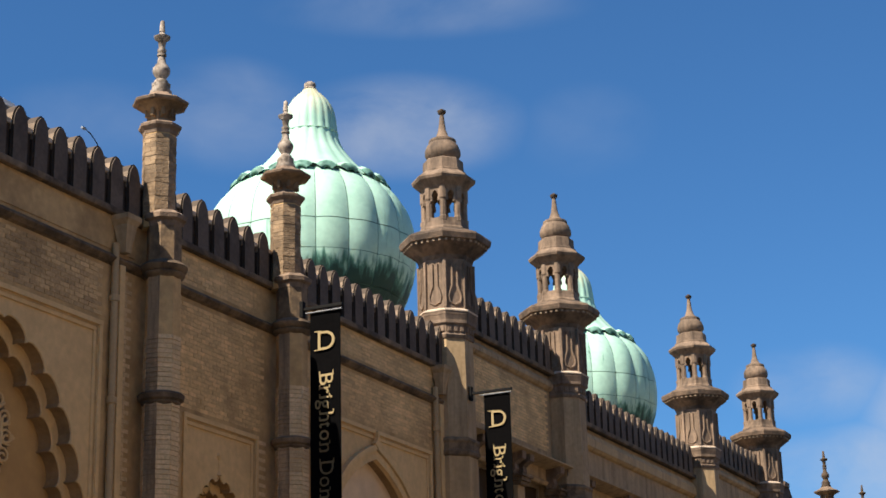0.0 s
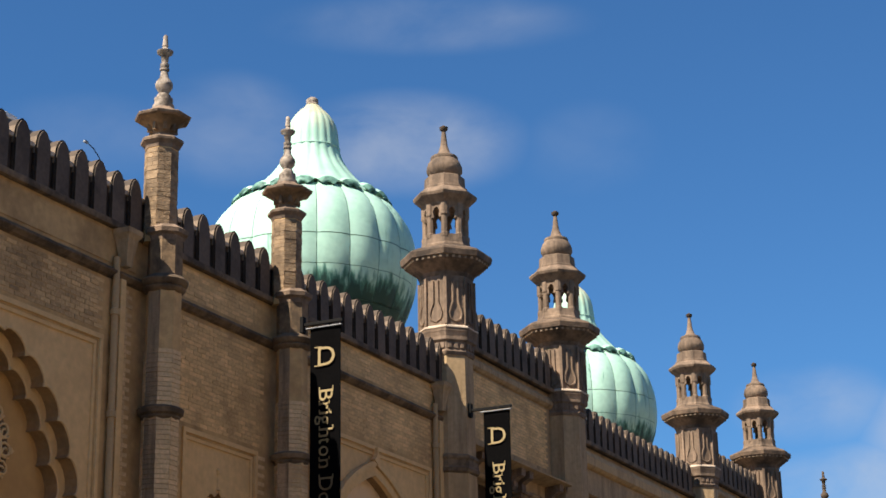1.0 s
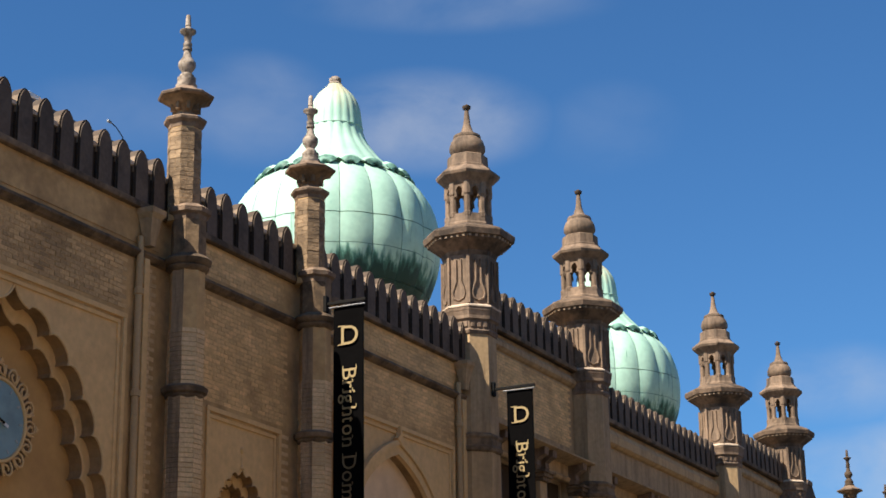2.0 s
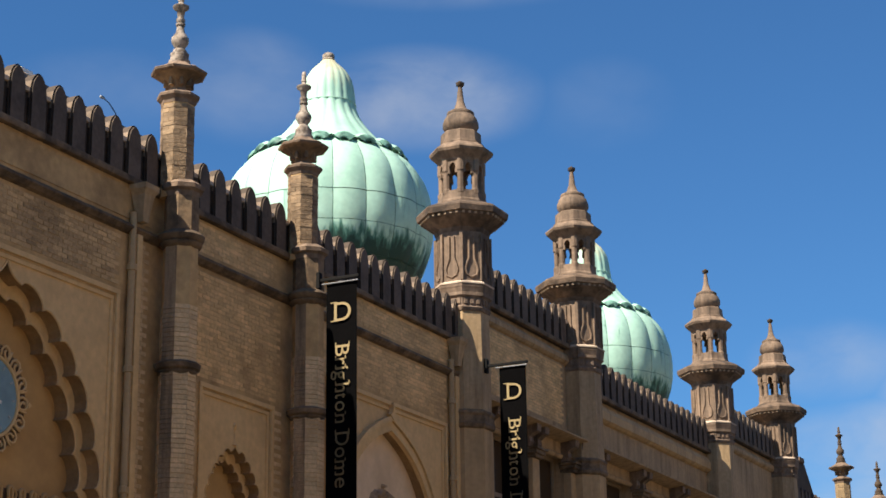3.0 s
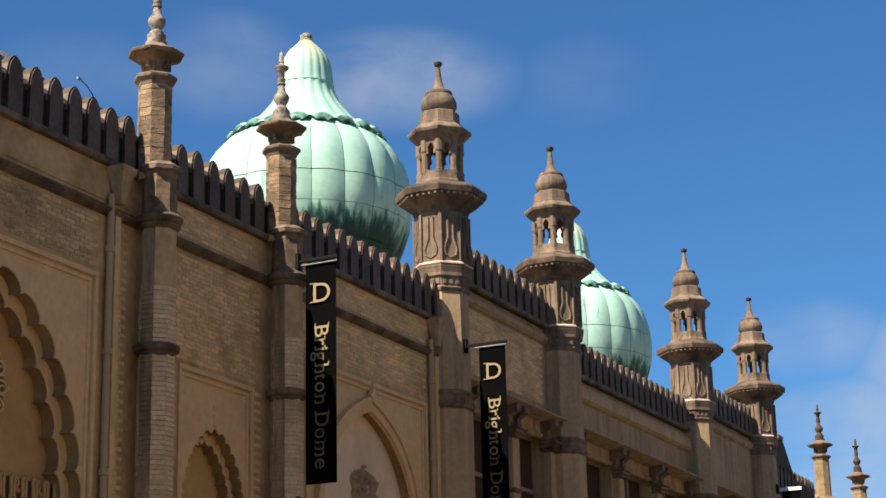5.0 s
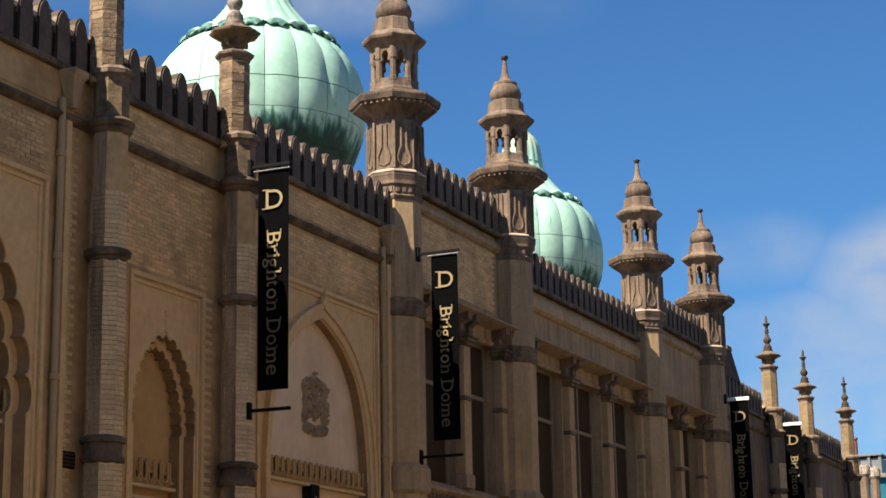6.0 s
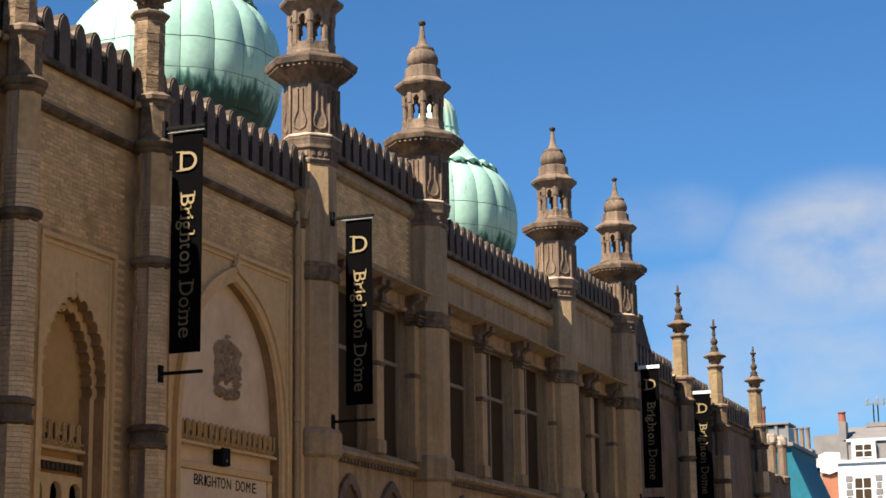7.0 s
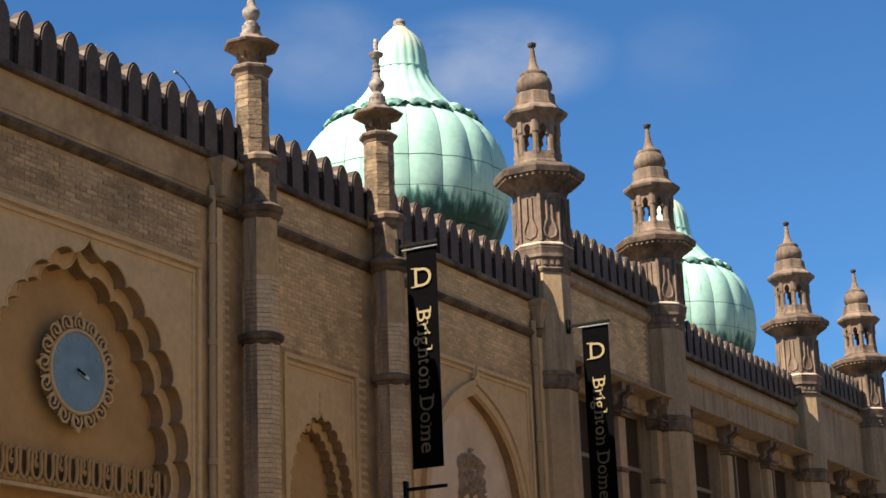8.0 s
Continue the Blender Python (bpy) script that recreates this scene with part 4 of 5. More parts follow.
# ------------------------------------------------------------ banners
BANNER_TEXT = [("B", 0.0, 0.17), ("r", 0.21, 0.10), ("i", 0.345, 0.04), ("g", 0.42, 0.14), ("h", 0.60, 0.13), ("t", 0.77, 0.08), ("o", 0.88, 0.15), ("n", 1.07, 0.13),
               ("D", 1.34, 0.20), ("o", 1.58, 0.15), ("m", 1.77, 0.22), ("e", 2.03, 0.15)]
CAP, LOW = 0.235, 0.172
SERIFS = {"B": [(0.02, 0.005, 0.08), (0.02, CAP, 0.08)], "D": [(0.02, 0.005, 0.08), (0.02, CAP, 0.08)], "r": [(0.02, 0.005, 0.07), (0.01, LOW, 0.05)], "i": [(0.02, 0.005, 0.07), (0.01, LOW, 0.05)],
          "h": [(0.015, 0.005, 0.065), (0.115, 0.005, 0.06), (0.005, CAP, 0.05)], "n": [(0.015, 0.005, 0.065), (0.115, 0.005, 0.06), (0.005, LOW, 0.05)],
          "m": [(0.015, 0.005, 0.06), (0.11, 0.005, 0.055), (0.205, 0.005, 0.055), (0.005, LOW, 0.05)]}


def banner(x, y_wall, y0, y1, z_top, z_low, z0, z1, rail=STEEL):
    b = thing("banner", "tall black fabric banner with gold lettering on wall brackets", "banner", (x, 0, 0), group="banners along the facade")
    bm = bmesh.new()
    nu, nv = 4, 30
    for side in (-0.004, 0.004):
        g = [[bm.verts.new((side + 0.012 * math.sin(j * 0.55) * math.sin(math.pi * i / nu), y0 + (y1 - y0) * i / nu, z0 + (z1 - z0) * j / nv)) for i in range(nu + 1)] for j in range(nv + 1)]
        for j in range(nv):
            for i in range(nu):
                bm.faces.new((g[j][i], g[j][i + 1], g[j + 1][i + 1], g[j + 1][i]))
    shaded(part("fabric", bm, FABRIC, b), 60)
    for z, mat in ((z_top, IRON), (z_low, IRON)):
        block("bracket_bar", mat, b, -0.025, 0.025, y1 - 0.04, y_wall, z - 0.025, z + 0.025, 0.008)
        block("wall_plate", mat, b, -0.05, 0.05, y_wall - 0.04, y_wall + 0.02, z - 0.13, z + 0.13, 0.01)
    block("banner_rail", rail, b, -0.045, -0.012, y1 - 0.04, y0 + 0.06, z1 + 0.0, z1 + (0.016 if rail == STEEL else 0.10), 0.004, "steel rail, far ones coloured white as sunlit")
    w = y0 - y1
    letters("initial", "D", 0.43, basis((-0.022, y0 - 0.11, z1 - 0.60), (0, -1, 0), (0, 0, 1)), GOLD, b, 0.29, [(0.035, 0.005, 0.12), (0.035, 0.297, 0.12)])
    # lower letters take a dimmer gold that paints in the banner's shade
    for ch, d, wide in BANNER_TEXT:
        letters("letter", ch, 0.34, basis((-0.022, y0 - 0.17, z1 - 0.95 - d), (0, 0, -1), (0, -1, 0)), GOLD if d < 1.0 else SHADED_GOLD, b, wide, SERIFS.get(ch, ()))
    return b


banner(23.72, -0.535, -0.68, -1.205, 9.335, 5.59, 5.88, 9.25)
banner(30.0, -0.46, -0.73, -1.25, 9.28, 5.55, 5.83, 9.21)
# white paint on the far rails stands in for sunlight on steel
banner(50.8, -0.46, -0.60, -1.13, 9.34, 5.60, 5.88, 9.26, WHITE)
banner(57.2, -0.535, -0.58, -1.12, 9.40, 5.63, 5.92, 9.31, WHITE)


# ------------------------------------------------------------ brickwork of the walls
O = bpy.data.objects
wall_bricks(O["wall_clock"], 13.4, 19.40, 8.27, 9.02, 0.0, BRICK, True)
wall_bricks(O["wall_clock"], 19.70, 20.10, 2.5, 9.02, 0.0, BRICKS)
wall_bricks(O["wall_niche"], 20.52, 23.58, 7.42, 9.02, 0.0, WALLBRICK, proud=0.004)
wall_bricks(O["wall_niche"], 20.52, 21.26, 2.5, 7.36, 0.0, BRICKS)
wall_bricks(O["wall_niche"], 23.34, 23.58, 2.5, 7.36, 0.0, BRICKS)
wall_bricks(O["wall_entrance"], 24.05, 24.80, 2.5, 8.10, 0.0, BRICKS)
wall_bricks(O["wall_entrance"], 24.05, 29.30, 8.20, 9.02, 0.0, WALLBRICK, proud=0.003)
wall_bricks(O["wall_niche"], 20.60, 23.45, 9.24, 9.72, 0.0, WALLBRICK, proud=0.003)
wall_bricks(O["wall_entrance"], 24.10, 29.50, 9.24, 9.72, 0.0, WALLBRICK, proud=0.003)
wall_bricks(O["wall_bay_1"], 30.5, 35.2, 9.12, 10.42, 0.12, WALLBRICK, proud=0.003)
tagged(block("plaster_band", WALL, None, -12, 20.05, -0.012, 0.03, 9.24, 9.735), "stained tan rendered band under the parapet", "trim", kind="structure")


# ------------------------------------------------------------ drain pipes
def drain(x, top=9.72):
    d = thing("drainpipe", "tan-painted cast-iron downpipe with a funnel hopper on the wall", "drainpipe", (x, -0.07, 0), group="downpipes on the facade")
    turned("pipe", [(0.1, 0.05), (top - 0.4, 0.05)], LEAD, d, n=12, smooth=40)
    for z in (2.3, 3.9, 5.5, 7.1, 8.5):
        turned("socket", [(z, 0.052), (z + 0.01, 0.072), (z + 0.09, 0.072), (z + 0.10, 0.052)], LEAD, d, n=12)
    bm = bmesh.new()
    for z, w, dep in ((top - 0.52, 0.06, 0.06), (top - 0.38, 0.08, 0.07), (top - 0.14, 0.115, 0.11), (top - 0.07, 0.16, 0.15), (top, 0.165, 0.155)):
        for sx, sy in ((-1, -1), (1, -1), (1, 1), (-1, 1)):
            bm.verts.new((0.12 + sx * w, -0.06 + sy * dep, z))
    bm.verts.ensure_lookup_table()
    v = bm.verts
    for j in range(4):
        for i in range(4):
            bm.faces.new((v[4 * j + i], v[4 * j + (i + 1) % 4], v[4 * j + 4 + (i + 1) % 4], v[4 * j + 4 + i]))
    bm.faces.new(v[0:4])
    bm.faces.new(v[16:20])
    part("hopper", bm, ASHLAR, d)
    return d


drain(19.52)
drain(29.34)
for x0, x1 in ((19.60, 19.72), (29.47, 29.66)):
    tagged(block("pilaster_strip", PLASTER, None, x0, x1, -0.10, 0.02, 0.0, 9.04, 0.01), "tan rendered pilaster strip beside the downpipe", "trim", kind="structure")


# ------------------------------------------------------------ friezes of open scrolls
def scroll_mesh(w, hgt):
    bm = bmesh.new()
    for c, v in ((-0.25, 0.19), (0.25, 0.17)):
        loop = [(c - v - 0.05, 1.02), (c - v + 0.02, 0.90), (c - v, 0.60), (c - v, 0.34), (c - v * 0.72, 0.14), (c, 0.05), (c + v * 0.72, 0.14), (c + v, 0.34), (c + v, 0.60), (c + v - 0.02, 0.90), (c + v + 0.05, 1.02)]
        tube(bm, [(x * w, 0, z * hgt) for x, z in loop], w * 0.058, 6)
    curl = [(-0.36, 0.98), (-0.27, 0.92), (-0.22, 0.78), (-0.28, 0.66), (-0.30, 0.54), (-0.20, 0.46), (-0.16, 0.56), (-0.23, 0.60)]
    tube(bm, [(x * w, 0.01, z * hgt) for x, z in curl], w * 0.042, 6)
    for x in (-0.5, 0.0):
        box(bm, (x - 0.09) * w + 0.045 * w, (x + 0.09) * w + 0.045 * w, 0.0, 0.05, -0.14 * hgt, 0.14 * hgt)
    box(bm, -0.49 * w, 0.49 * w, 0.01, 0.055, -0.14 * hgt, 0.06 * hgt)
    bmesh.ops.recalc_face_normals(bm, faces=bm.faces[:])
    me = bpy.data.meshes.new("scroll")
    bm.to_mesh(me)
    bm.free()
    me.materials.append(NICHE)
    me.shade_smooth()
    return me


def frieze(x0, x1, y, z, hgt, pitch, back):
    f = thing("scroll_frieze", "tan stucco frieze of open leaf scrolls", "frieze", (x0, y, z), group="stucco friezes")
    n = round((x1 - x0) / pitch)
    pitch = (x1 - x0) / n
    me = scroll_mesh(pitch, hgt)
    for i in range(n):
        o = new("scroll", me)
        o.parent, o.location = f, ((i + 0.5) * pitch, 0, 0)
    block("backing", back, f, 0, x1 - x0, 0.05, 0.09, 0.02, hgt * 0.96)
    block("rail", PLASTER, f, 0, x1 - x0, -0.05, 0.10, -0.14 * hgt - 0.05, -0.14 * hgt, 0.01)
    return f


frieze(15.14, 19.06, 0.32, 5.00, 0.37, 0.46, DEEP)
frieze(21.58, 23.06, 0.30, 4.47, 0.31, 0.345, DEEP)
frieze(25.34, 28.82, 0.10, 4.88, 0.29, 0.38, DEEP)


def arcade(x0, x1, z0, z1, y, pitch):
    """A pierced screen of small round arches over dark recesses."""
    a = thing("arcade_screen", "tan pierced screen of small round arches in the recess", "screen", (x0, y, 0), group="arched screens")
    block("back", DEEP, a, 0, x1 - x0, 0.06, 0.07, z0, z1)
    n = round((x1 - x0) / pitch)
    p = (x1 - x0) / n
    for i in range(n):
        bm = bmesh.new()
        r, cx = p * 0.3, (i + 0.5) * p
        top = z1 - p * 0.2 - r
        pts = [(i * p, z0), (i * p, z1), ((i + 1) * p, z1), ((i + 1) * p, z0), (cx + r, z0)] + [(cx + r * math.cos(t * math.pi / 10), top + r * math.sin(t * math.pi / 10)) for t in range(11)] + [(cx - r, z0)]
        prism(bm, pts, -0.03, 0.06)
        part("arch", bm, PLASTER, a)
    return a


arcade(15.14, 19.06, 3.9, 4.72, 0.33, 0.26)
arcade(21.58, 23.06, 3.2, 4.04, 0.32, 0.46)
d = thing("dentil_rail", "dark dentil rail under the niche frieze", "moulding", (21.58, 0.30, 4.10))
for i in range(12):
    block("dentil", DARK_STONE, d, 0.02 + i * 0.115, 0.085 + i * 0.115, -0.03, 0.06, 0.0, 0.10)
block("rail", PLASTER, d, 0, 1.38, -0.045, 0.08, 0.11, 0.16)

# tips of the arches
tip = thing("arch_finial", "slim tan stucco finial over the niche arch", "finial", (22.30, 0.03, 6.60), group="arch finials")
turned("spike", [(0.0, 0.05), (0.05, 0.02), (0.22, 0.014), (0.24, 0.035), (0.29, 0.04), (0.33, 0.01)], PLASTER, tip, n=10, smooth=40)


# ------------------------------------------------------------ clock
def clock(x, y, z):
    c = thing("wall_clock_dial", "round blue clock dial in a pierced stucco ring", "clock", (x, y, z))
    turn = Matrix.Rotation(radians(90), 4, "X")
    dial = turned("dial", [(-0.02, 0.45), (0.0, 0.45), (0.004, 0.44)], BLUE, c, n=48)
    dial.matrix_basis = turn
    bm = bmesh.new()
    tube(bm, [(0.465 * math.cos(2 * math.pi * k / 48), 0, 0.465 * math.sin(2 * math.pi * k / 48)) for k in range(49)], 0.028, 6)
    shaded(part("bezel", bm, PLASTER, c), 60)
    bm = bmesh.new()
    lathe(bm, [(0.10, 0.62), (0.11, 0.62), (0.112, 0.47)], 48, 0)
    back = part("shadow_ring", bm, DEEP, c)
    back.matrix_basis = Matrix.Translation((0, 0.13, 0)) @ turn
    bm = bmesh.new()
    loop = [(-0.055, 0.02), (-0.075, 0.08), (-0.05, 0.145), (0.0, 0.165), (0.05, 0.145), (0.075, 0.08), (0.055, 0.02), (0.0, 0.05), (-0.02, 0.09), (0.0, 0.11)]
    tube(bm, [(a, 0, b) for a, b in loop], 0.016, 5)
    tube(bm, [(0.075, 0, 0.0), (0.092, 0, 0.08), (0.09, 0, 0.15)], 0.014, 5)
    bmesh.ops.recalc_face_normals(bm, faces=bm.faces[:])
    me = bpy.data.meshes.new("ring_scroll")
    bm.to_mesh(me)
    bm.free()
    me.materials.append(PLASTER)
    me.shade_smooth()
    for k in range(16):
        o = new("ring_scroll", me)
        o.parent = c
        o.matrix_basis = Matrix.Rotation(radians(22.5 * k), 4, "Y") @ Matrix.Translation((0, 0.0, 0.475))
    for k in range(4):
        bm = bmesh.new()
        prism(bm, [(-0.04, 0.645), (0.04, 0.645), (0.0, 0.70)], -0.02, 0.02)
        part("ring_point", bm, PLASTER, c).rotation_euler = (0, radians(90 * k), 0)
    for k in range(12):
        b = block("hour_mark", PALE_BLUE, c, -0.012, 0.012, -0.012, -0.006, 0.36, 0.41)
        b.rotation_euler = (0, radians(30 * k), 0)
    b = block("hand", WHITE, c, -0.018, 0.018, -0.03, -0.022, -0.03, 0.17)
    b.rotation_euler = (0, radians(112), 0)
    b = block("hand", IRON, c, -0.014, 0.014, -0.04, -0.032, -0.05, 0.09)
    b.rotation_euler = (0, radians(112), 0)
    return c


clock(17.22, 0.27, 6.41).scale = (1.10, 1.0, 1.10)


# ------------------------------------------------------------ entrance: crest, box, sign
def crest(x, y, z):
    """A carved relief: one sheet, mirrored about its middle, higher where the shield, helm and side figures stand."""
    bm = bmesh.new()
    nu, nv = 44, 60

    def hump(u, v, cu, cv, ru, rv):
        return max(0.0, 1 - ((abs(u) - cu) / ru) ** 2 - ((v - cv) / rv) ** 2) ** 0.5

    def tall(u, v):
        q = 0.0
        for cu, cv, ru, rv, hh in ((0, -0.02, 0.21, 0.25, 0.10), (0.30, 0.02, 0.10, 0.34, 0.12), (0, 0.32, 0.12, 0.12, 0.13), (0, 0.46, 0.17, 0.07, 0.12), (0.22, 0.38, 0.12, 0.10, 0.10), (0, 0.55, 0.05, 0.06, 0.10),
                                   (0.36, 0.30, 0.08, 0.12, 0.10), (0.22, -0.42, 0.20, 0.10, 0.10), (0, -0.46, 0.16, 0.08, 0.09), (0.37, -0.24, 0.07, 0.11, 0.09)):
            q = max(q, hh * hump(u, v, cu, cv, ru, rv))
        if q > 0:
            w = Vector((abs(u) * 11, v * 11, 3.0))
            q += 0.10 * noise.noise(w) + 0.05 * noise.noise(w * 2.3)
            q -= 0.05 if abs(u) < 0.16 and (int((v + 1) * 9) + int(abs(u) * 12)) % 2 else 0.0
        return max(q, -0.004)

    g = [[bm.verts.new(((i / nu - 0.5) * 0.92, -tall((i / nu - 0.5) * 0.92, (j / nv - 0.5) * 1.22), (j / nv - 0.5) * 1.22)) for i in range(nu + 1)] for j in range(nv + 1)]
    for j in range(nv):
        for i in range(nu):
            q = (g[j][i], g[j][i + 1], g[j + 1][i + 1], g[j + 1][i])
            if max(-v.co.y for v in q) > 0.005:
                bm.faces.new(q)
    bmesh.ops.delete(bm, geom=[v for v in bm.verts if not v.link_faces], context="VERTS")
    bmesh.ops.solidify(bm, geom=bm.faces[:], thickness=0.03)
    ob = part("crest", bm, CARVED)
    ob.location, ob.scale = (x, y - 0.004, z), (1.02, 0.8, 0.95)
    return tagged(shaded(ob, 50), "brown carved stone coat of arms on the pale wall", "coat of arms")


crest(27.18, 0.20, 6.17)
bx = thing("wall_box", "small black box fixed above the entrance sign", "box", (26.90, 0.10, 4.53))
block("case", IRON, bx, -0.14, 0.14, -0.08, 0.10, 0.0, 0.29, 0.01)
block("lens", STEEL, bx, -0.02, 0.02, -0.09, -0.08, 0.06, 0.10)
sg = thing("entrance_sign", "cream fascia with dark lettering over the entrance", "sign", (0, 0.14, 0))
block("fascia", FIELD, sg, 25.55, 28.60, 0.0, 0.06, 3.30, 4.40, 0.01)
block("frame_top", PLASTER, sg, 25.42, 28.75, -0.04, 0.06, 4.403, 4.52, 0.02)
block("frame_side", PLASTER, sg, 25.42, 25.547, -0.03, 0.06, 3.2, 4.40, 0.02)
block("frame_side", PLASTER, sg, 28.603, 28.75, -0.03, 0.06, 3.2, 4.40, 0.02)
block("door_head", PLASTER, sg, 25.85, 28.35, -0.05, 0.0, 3.72, 3.86, 0.02)
SIGN = [("B", 0.0), ("R", 0.165), ("I", 0.33), ("G", 0.405), ("H", 0.585), ("T", 0.76), ("O", 0.90), ("N", 1.085), ("D", 1.40), ("O", 1.575), ("M", 1.76), ("E", 1.965)]
for ch, dx in SIGN:
    letters("letter", ch, 0.25, basis((26.0 + dx * 1.03, -0.004, 4.17), (1, 0, 0), (0, 0, 1)), IRON, sg, 0.045 if ch == "I" else 0.15)


# ------------------------------------------------------------ enrichments of the window bays
def bracket(x, z=8.40):
    b = thing("cornice_bracket", "brown stone bracket under the window cornice", "bracket", (x, 0.12, z), group="cornice brackets")
    bm = bmesh.new()
    side = [(0.0, -0.08), (-0.12, -0.06), (-0.17, 0.02), (-0.16, 0.12), (-0.24, 0.18), (-0.33, 0.22), (-0.34, 0.36), (0.0, 0.36)]
    p0 = [bm.verts.new((-0.10, y, z)) for y, z in side]
    p1 = [bm.verts.new((0.10, y, z)) for y, z in side]
    bm.faces.new(p0)
    bm.faces.new(p1)
    for i in range(len(side)):
        j = (i + 1) % len(side)
        bm.faces.new((p0[i], p0[j], p1[j], p1[i]))
    part("console", bm, STONE, b)


for x in (33.20, 35.18, 39.22, 41.88, 44.48, 47.75, 49.92):
    bracket(x - 0.20)
    bracket(x + 0.20)
for x in (31.15, 36.75, 45.85):
    bracket(x)


def blind_arch(x, z, w):
    a = thing("blind_arch", "tan stone blind arch under the window sill", "arch", (x, 0.10, 0), group="blind arches under the windows")
    for s in (1, -1):
        inner, outer = arch_side(w, z - 0.9, 0.9, 14), arch_side(w + 0.16, z - 0.9, 1.1, 14)
        bm = bmesh.new()
        prism(bm, [(s * p, q) for p, q in inner] + [(s * p, q) for p, q in outer[::-1]], -0.06, 0.04)
        part("moulding", bm, STONE, a)
    # recess filled with the dark tone that stands for its shade
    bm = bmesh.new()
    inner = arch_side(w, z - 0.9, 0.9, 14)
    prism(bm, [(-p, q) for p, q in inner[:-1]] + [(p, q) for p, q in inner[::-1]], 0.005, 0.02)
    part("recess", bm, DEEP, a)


for x in (31.95, 34.0, 38.0, 40.2, 42.6):
    blind_arch(x, 4.62, 0.55)


# ------------------------------------------------------------ roofs behind, far side
g = thing("far_gable", "dark stone gable end beyond the last tower", "gable", (53.1, -0.03, 9.5))
bm = bmesh.new()
prism(bm, [(-1.2, 0.0), (-1.2, 1.5), (-0.1, 1.72), (0.35, 1.62), (1.3, 0.75), (2.2, 0.4), (2.2, 0.0)], 0.0, 0.5)
part("wall", bm, DARK_STONE, g)
block("coping", STONE, g, -0.4, 0.1, -0.08, 0.55, 1.6, 1.74, 0.02)


def chimney_pot(x, y, z, hgt, mat, r=0.22):
    p = thing("chimney_pot", "round chimney pot on a far roof", "chimney pot", (x, y, z), group="chimney pots on far roofs")
    turned("pot", [(0, r * 1.1), (0.1, r), (hgt - 0.12, r * 0.9), (hgt - 0.10, r * 1.15), (hgt, r * 1.1)], mat, p, n=14, smooth=40)


def window_small(parent, x, y0, y1, z0, z1):
    """A sash window on a wall that faces the camera's way."""
    f = block("window_frame", WHITE, parent, x - 0.10, x - 0.02, y0, y1, z0, z1, 0.01)
    block("pane", GLASS, f, x - 0.105, x - 0.101, y0 + 0.12, (y0 + y1) / 2 - 0.04, z0 + 0.12, (z0 + z1) / 2 - 0.04)
    block("pane", GLASS, f, x - 0.105, x - 0.101, (y0 + y1) / 2 + 0.04, y1 - 0.12, z0 + 0.12, (z0 + z1) / 2 - 0.04)
    block("pane", GLASS, f, x - 0.105, x - 0.101, y0 + 0.12, (y0 + y1) / 2 - 0.04, (z0 + z1) / 2 + 0.04, z1 - 0.12)
    block("pane", GLASS, f, x - 0.105, x - 0.101, (y0 + y1) / 2 + 0.04, y1 - 0.12, (z0 + z1) / 2 + 0.04, z1 - 0.12)


def white_house():
    w = thing("white_house", "white-painted house with sash windows and slate mansard roof", "house", (0, 0, 0))
    block("wall", WHITE, w, 150, 158, 1.0, 9.95, -0.1, 15.5)
    block("parapet", WHITE, w, 149.8, 150.3, 0.9, 10.0, 15.5, 15.75, 0.04)
    block("mansard", SLATE, w, 150.4, 157, 1.2, 9.40, 15.5, 17.25)
    block("eave", WHITE, w, 150.2, 157.2, 1.1, 9.45, 17.25, 17.45, 0.04)
    bm = bmesh.new()
    for x, z in ((150.3, 17.45), (153.5, 18.75), (157.2, 17.45)):
        for y in (1.1, 9.4):
            bm.verts.new((x, y, z))
    bm.verts.ensure_lookup_table()
    v = bm.verts
    for f in ((0, 1, 3, 2), (2, 3, 5, 4), (0, 2, 4), (1, 5, 3), (0, 4, 5, 1)):
        bm.faces.new([v[i] for i in f])
    part("roof", bm, SLATE, w)
    block("dormer", WHITE, w, 149.9, 150.42, 6.85, 8.75, 15.76, 17.2, 0.03)
    window_small(w, 149.9, 7.05, 8.55, 15.85, 17.05)
    window_small(w, 150.0, 7.25, 8.75, 12.5, 14.4)
    window_small(w, 150.0, 3.6, 5.2, 12.5, 14.4)
    for y in (9.1, 6.75):
        for k in range(4):
            block("quoin", SLATE, w, 149.94, 150.002, y - (0.28 if k % 2 else 0.2), y + (0.28 if k % 2 else 0.2), 12.4 + k * 0.55, 12.85 + k * 0.55, 0.02)
    block("chimney", SLATE, w, 150.2, 151.4, 9.15, 9.75, 15.4, 18.9, 0.03)
    return w


white_house()
chimney_pot(150.8, 9.5, 18.9, 0.85, TERRACOTTA, 0.3)
lh = thing("side_house", "white gabled house with red brick below", "house", (0, 0, 0))
bm = bmesh.new()
bm2 = [(152.0, y, z) for y, z in ((12.0, 15.2), (11.9, 16.4), (11.2, 16.7), (9.98, 16.6), (9.98, 15.2), (11.0, 14.9))]
a = [bm.verts.new(p) for p in bm2]
b = [bm.verts.new((156.0, p[1], p[2])) for p in bm2]
bm.faces.new(a)
bm.faces.new(b)
for i in range(6):
    bm.faces.new((a[i], a[(i + 1) % 6], b[(i + 1) % 6], b[i]))
part("gable_wall", bm, WHITE, lh)
block("wall", REDBRICK, lh, 152.3, 156, 9.98, 11.6, -0.1, 14.95)
rf = thing("slate_terrace", "long grey-brown slate roof of a far terrace", "roof", (0, 0, 0))
bm = bmesh.new()
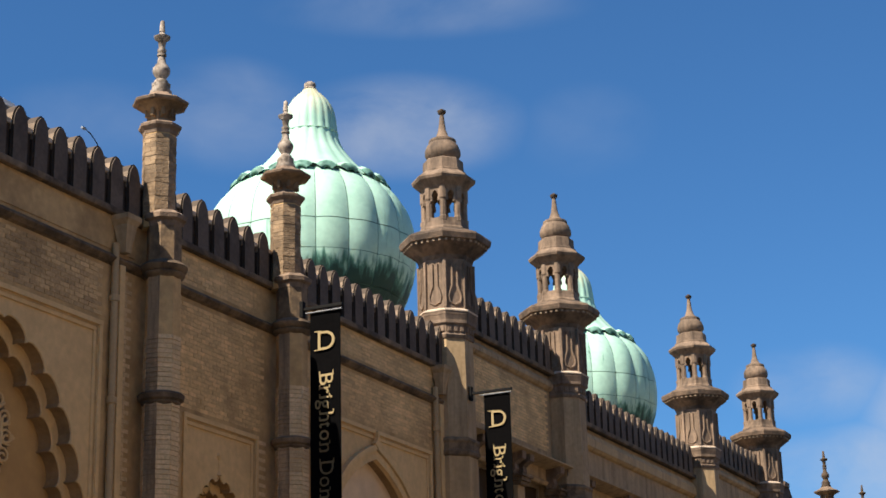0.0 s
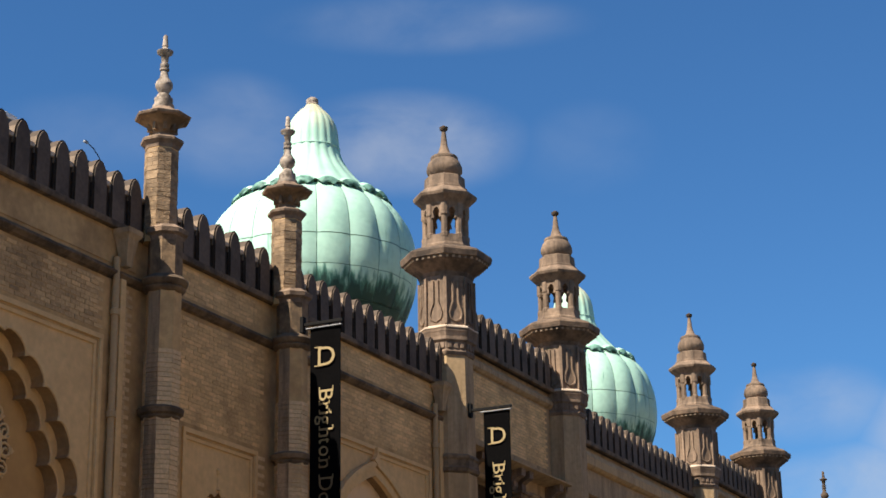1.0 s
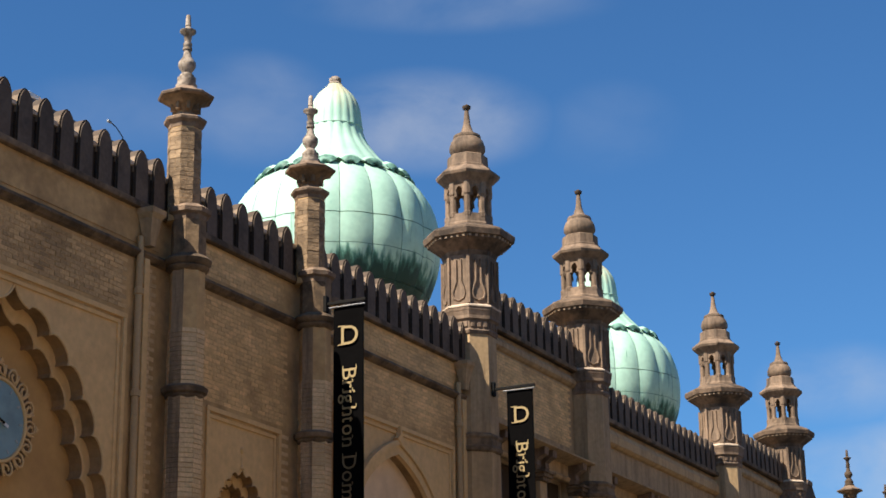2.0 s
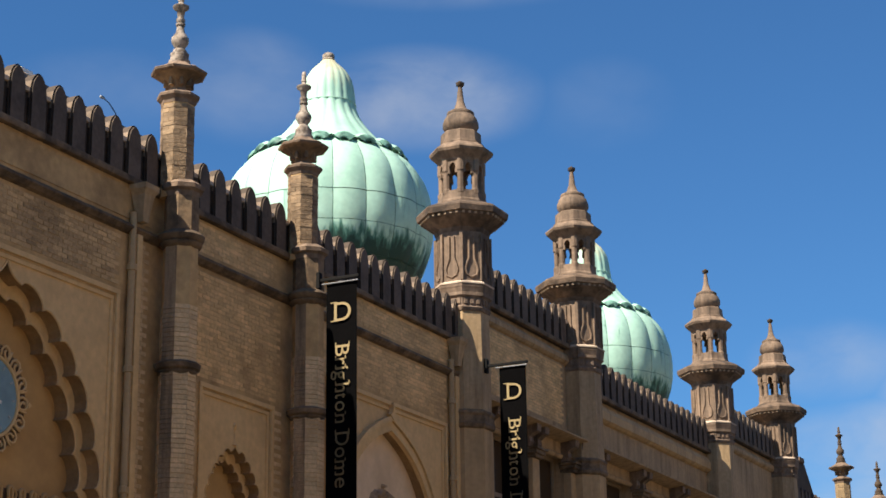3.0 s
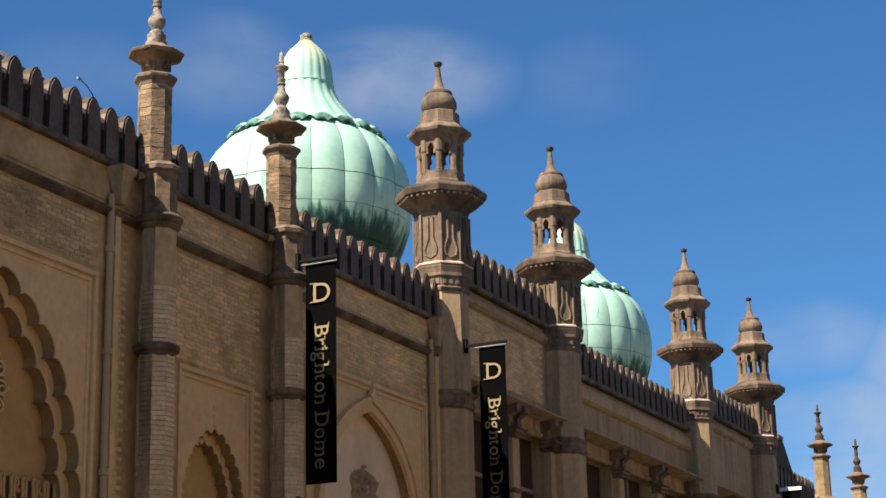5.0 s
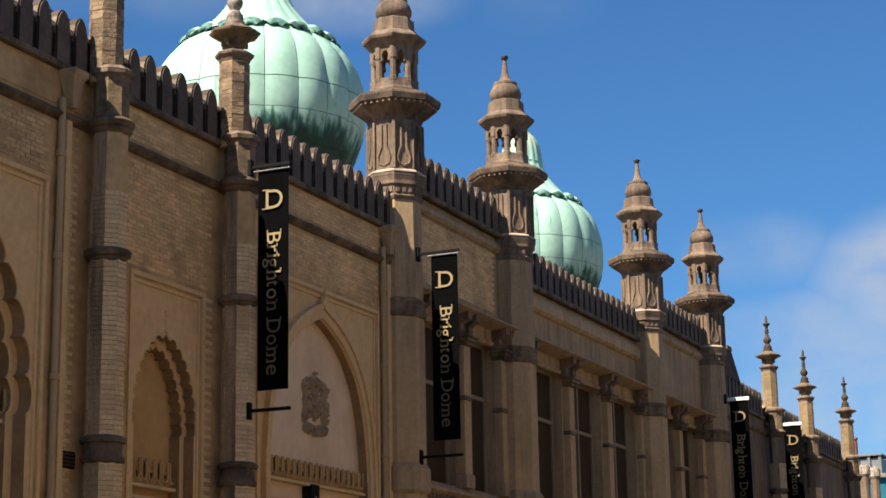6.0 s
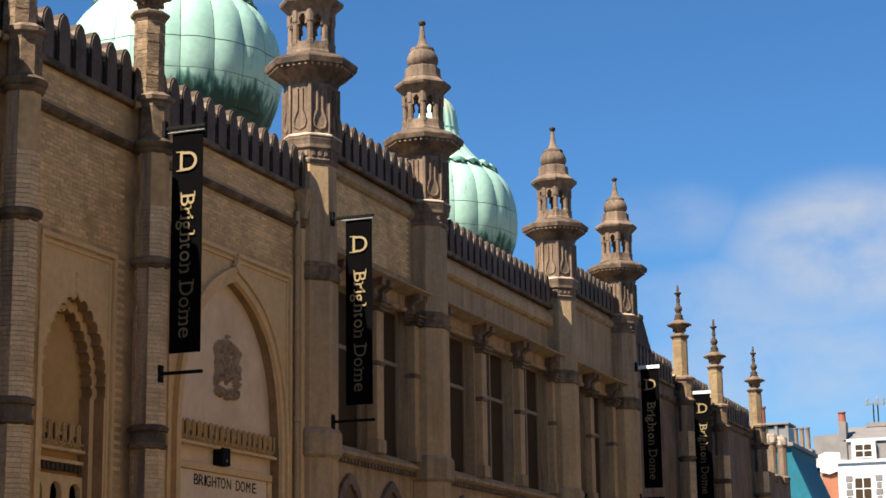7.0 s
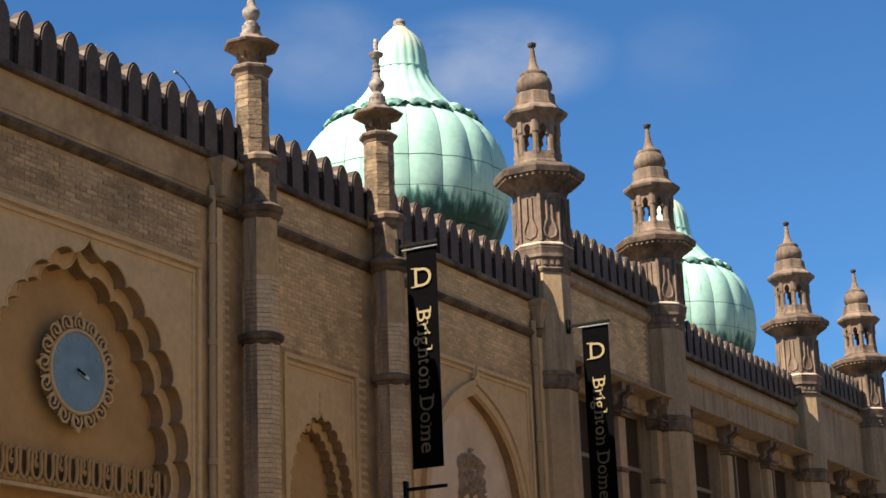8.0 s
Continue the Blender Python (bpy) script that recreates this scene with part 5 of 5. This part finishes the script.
for y, z in ((13.0, 16.4), (13.0, 18.6), (9.4, 18.75), (9.4, 16.4)):
    for x in (157.0, 165.0):
        bm.verts.new((x, y + 0.7 * (x - 157) / 8, z))
bm.verts.ensure_lookup_table()
v = bm.verts
for f in ((0, 2, 4, 6), (1, 7, 5, 3), (0, 1, 3, 2), (2, 3, 5, 4), (4, 5, 7, 6), (0, 6, 7, 1)):
    bm.faces.new([v[i] for i in f])
part("roof_slope", bm, SLATE, rf)
block("wall", CREAM, rf, 157.2, 165, 9.5, 13.4, -0.1, 16.4)
an = thing("roof_aerial", "pale mobile-phone aerial frame on a far roof", "aerial", (153.5, 7.15, 18.7))
block("base", SLATE, an, -0.3, 0.3, -1.0, 0.8, 0.0, 0.35)
for y in (-0.18, 0.18):
    block("mast", IRON, an, -0.04, 0.04, y - 0.05, y + 0.05, 0.35, 2.0)
block("crossbar", STEEL, an, -0.05, 0.05, -0.75, 0.75, 1.85, 1.97)
for y in (-0.65, -0.15, 0.68):
    block("panel", STEEL, an, -0.09, 0.09, y - 0.09, y + 0.09, 1.8, 2.4, 0.02)

th = thing("teal_house", "bright teal painted house with a sloping side", "house", (110.0, 0, 0))
bm = bmesh.new()
outline = [(8.4, -0.1), (8.4, 12.95), (6.15, 12.95), (6.15, 12.45), (5.1, 9.84), (4.6, 9.2), (4.6, -0.1)]
a = [bm.verts.new((0.0, y, z)) for y, z in outline]
b = [bm.verts.new((8.0, y, z)) for y, z in outline]
bm.faces.new(a)
bm.faces.new(b)
for i in range(len(outline)):
    k = (i + 1) % len(outline)
    bm.faces.new((a[i], a[k], b[k], b[i]))
part("wall", bm, TEAL, th)
block("eave", SLATE, th, -0.3, 8.2, 6.0, 8.6, 12.955, 13.2, 0.04)
block("back_fascia", TEAL, th, 8.02, 8.4, 6.3, 7.65, 12.4, 13.25, 0.03)
block("back_recess", IRON, th, 8.05, 8.5, 6.0, 7.2, 9.0, 12.39)
t = thing("roof_terrace", "grey stone roof box with posts", "roof structure", (110.2, 7.0, 13.2))
block("box", STEEL, t, 0, 2.0, -0.65, 0.75, 0.0, 1.0, 0.05)
for y in (-0.6, 0.05, 0.7):
    block("post", SLATE, t, -0.12, 0.0, y - 0.09, y + 0.09, 0.0, 1.1, 0.02)
block("cap", SLATE, t, -0.2, 2.1, -0.75, 0.85, 1.1, 1.22, 0.02)
for y in (7.5, 7.12, 6.74):
    chimney_pot(119.0, y, 13.6, 1.45, STONE, 0.15)
chimney_pot(110.6, 7.95, 13.2, 2.3, TERRACOTTA, 0.22)
tagged(block("chimney_stack", SLATE, None, 118.45, 119.6, 6.4, 7.75, 9.0, 13.6, 0.03), "dark chimney stack carrying three pots", "chimney")


def pinnacle(x, y, z):
    p = thing("pinnacle", "pale stone pinnacle with domed cap at the wing's end", "pinnacle", (x, y, z), group="pinnacles at the wing's end")
    turned("shaft", [(-2.0, 0.20), (-1.75, 0.28), (-1.68, 0.17), (-0.5, 0.17)], STONE, p)
    turned("cap", [(-0.5, 0.2), (-0.42, 0.24), (-0.38, 0.22), (-0.2, 0.24), (-0.05, 0.14), (0.0, 0.03)], PALE_STONE, p, n=14, smooth=40)


pinnacle(73.0, 0.1, 9.75)
pinnacle(74.6, 0.0, 9.8)
tagged(block("wall_wing_end", STONE, None, 69.4, 76, 0.0, 3.0, -0.1, 8.1), "weathered stone end of the wing", "wall", kind="structure")
sr = thing("skylight_roof", "pale low roof just showing over the parapet", "roof", (20.6, 3.0, 9.6))
block("roof_box", ROOF, sr, 0.0, 3.46, 0.05, 2.0, 0.0, 2.84, 0.03, "grey lead-covered box")
block("upstand", WHITE, sr, 0.2, 0.50, 0.05, 2.0, 2.842, 2.93, 0.02)

vent = thing("wall_vent", "small dark louvred vent in the brick wall", "vent", (19.92, -0.02, 4.52))
block("frame", IRON, vent, -0.16, 0.16, -0.02, 0.03, -0.11, 0.11, 0.006)
for k in range(4):
    block("slat", DARK_STONE, vent, -0.14, 0.14, -0.032, -0.02, -0.085 + k * 0.048, -0.06 + k * 0.048)

rod = thing("roof_rod", "thin dark bent rod with a small lamp on the roof", "rod", (23.16, 3.0, 9.6))
bm = bmesh.new()
tube(bm, [(0.06, 0, 0.0), (0.06, 0, 2.72), (0.0, 0, 2.94), (-0.18, 0, 3.05), (-0.34, 0, 3.09)], 0.009, 6)
part("stem", bm, IRON, rod)
block("lamp", STEEL, rod, -0.43, -0.33, -0.02, 0.02, 3.07, 3.11, 0.008)
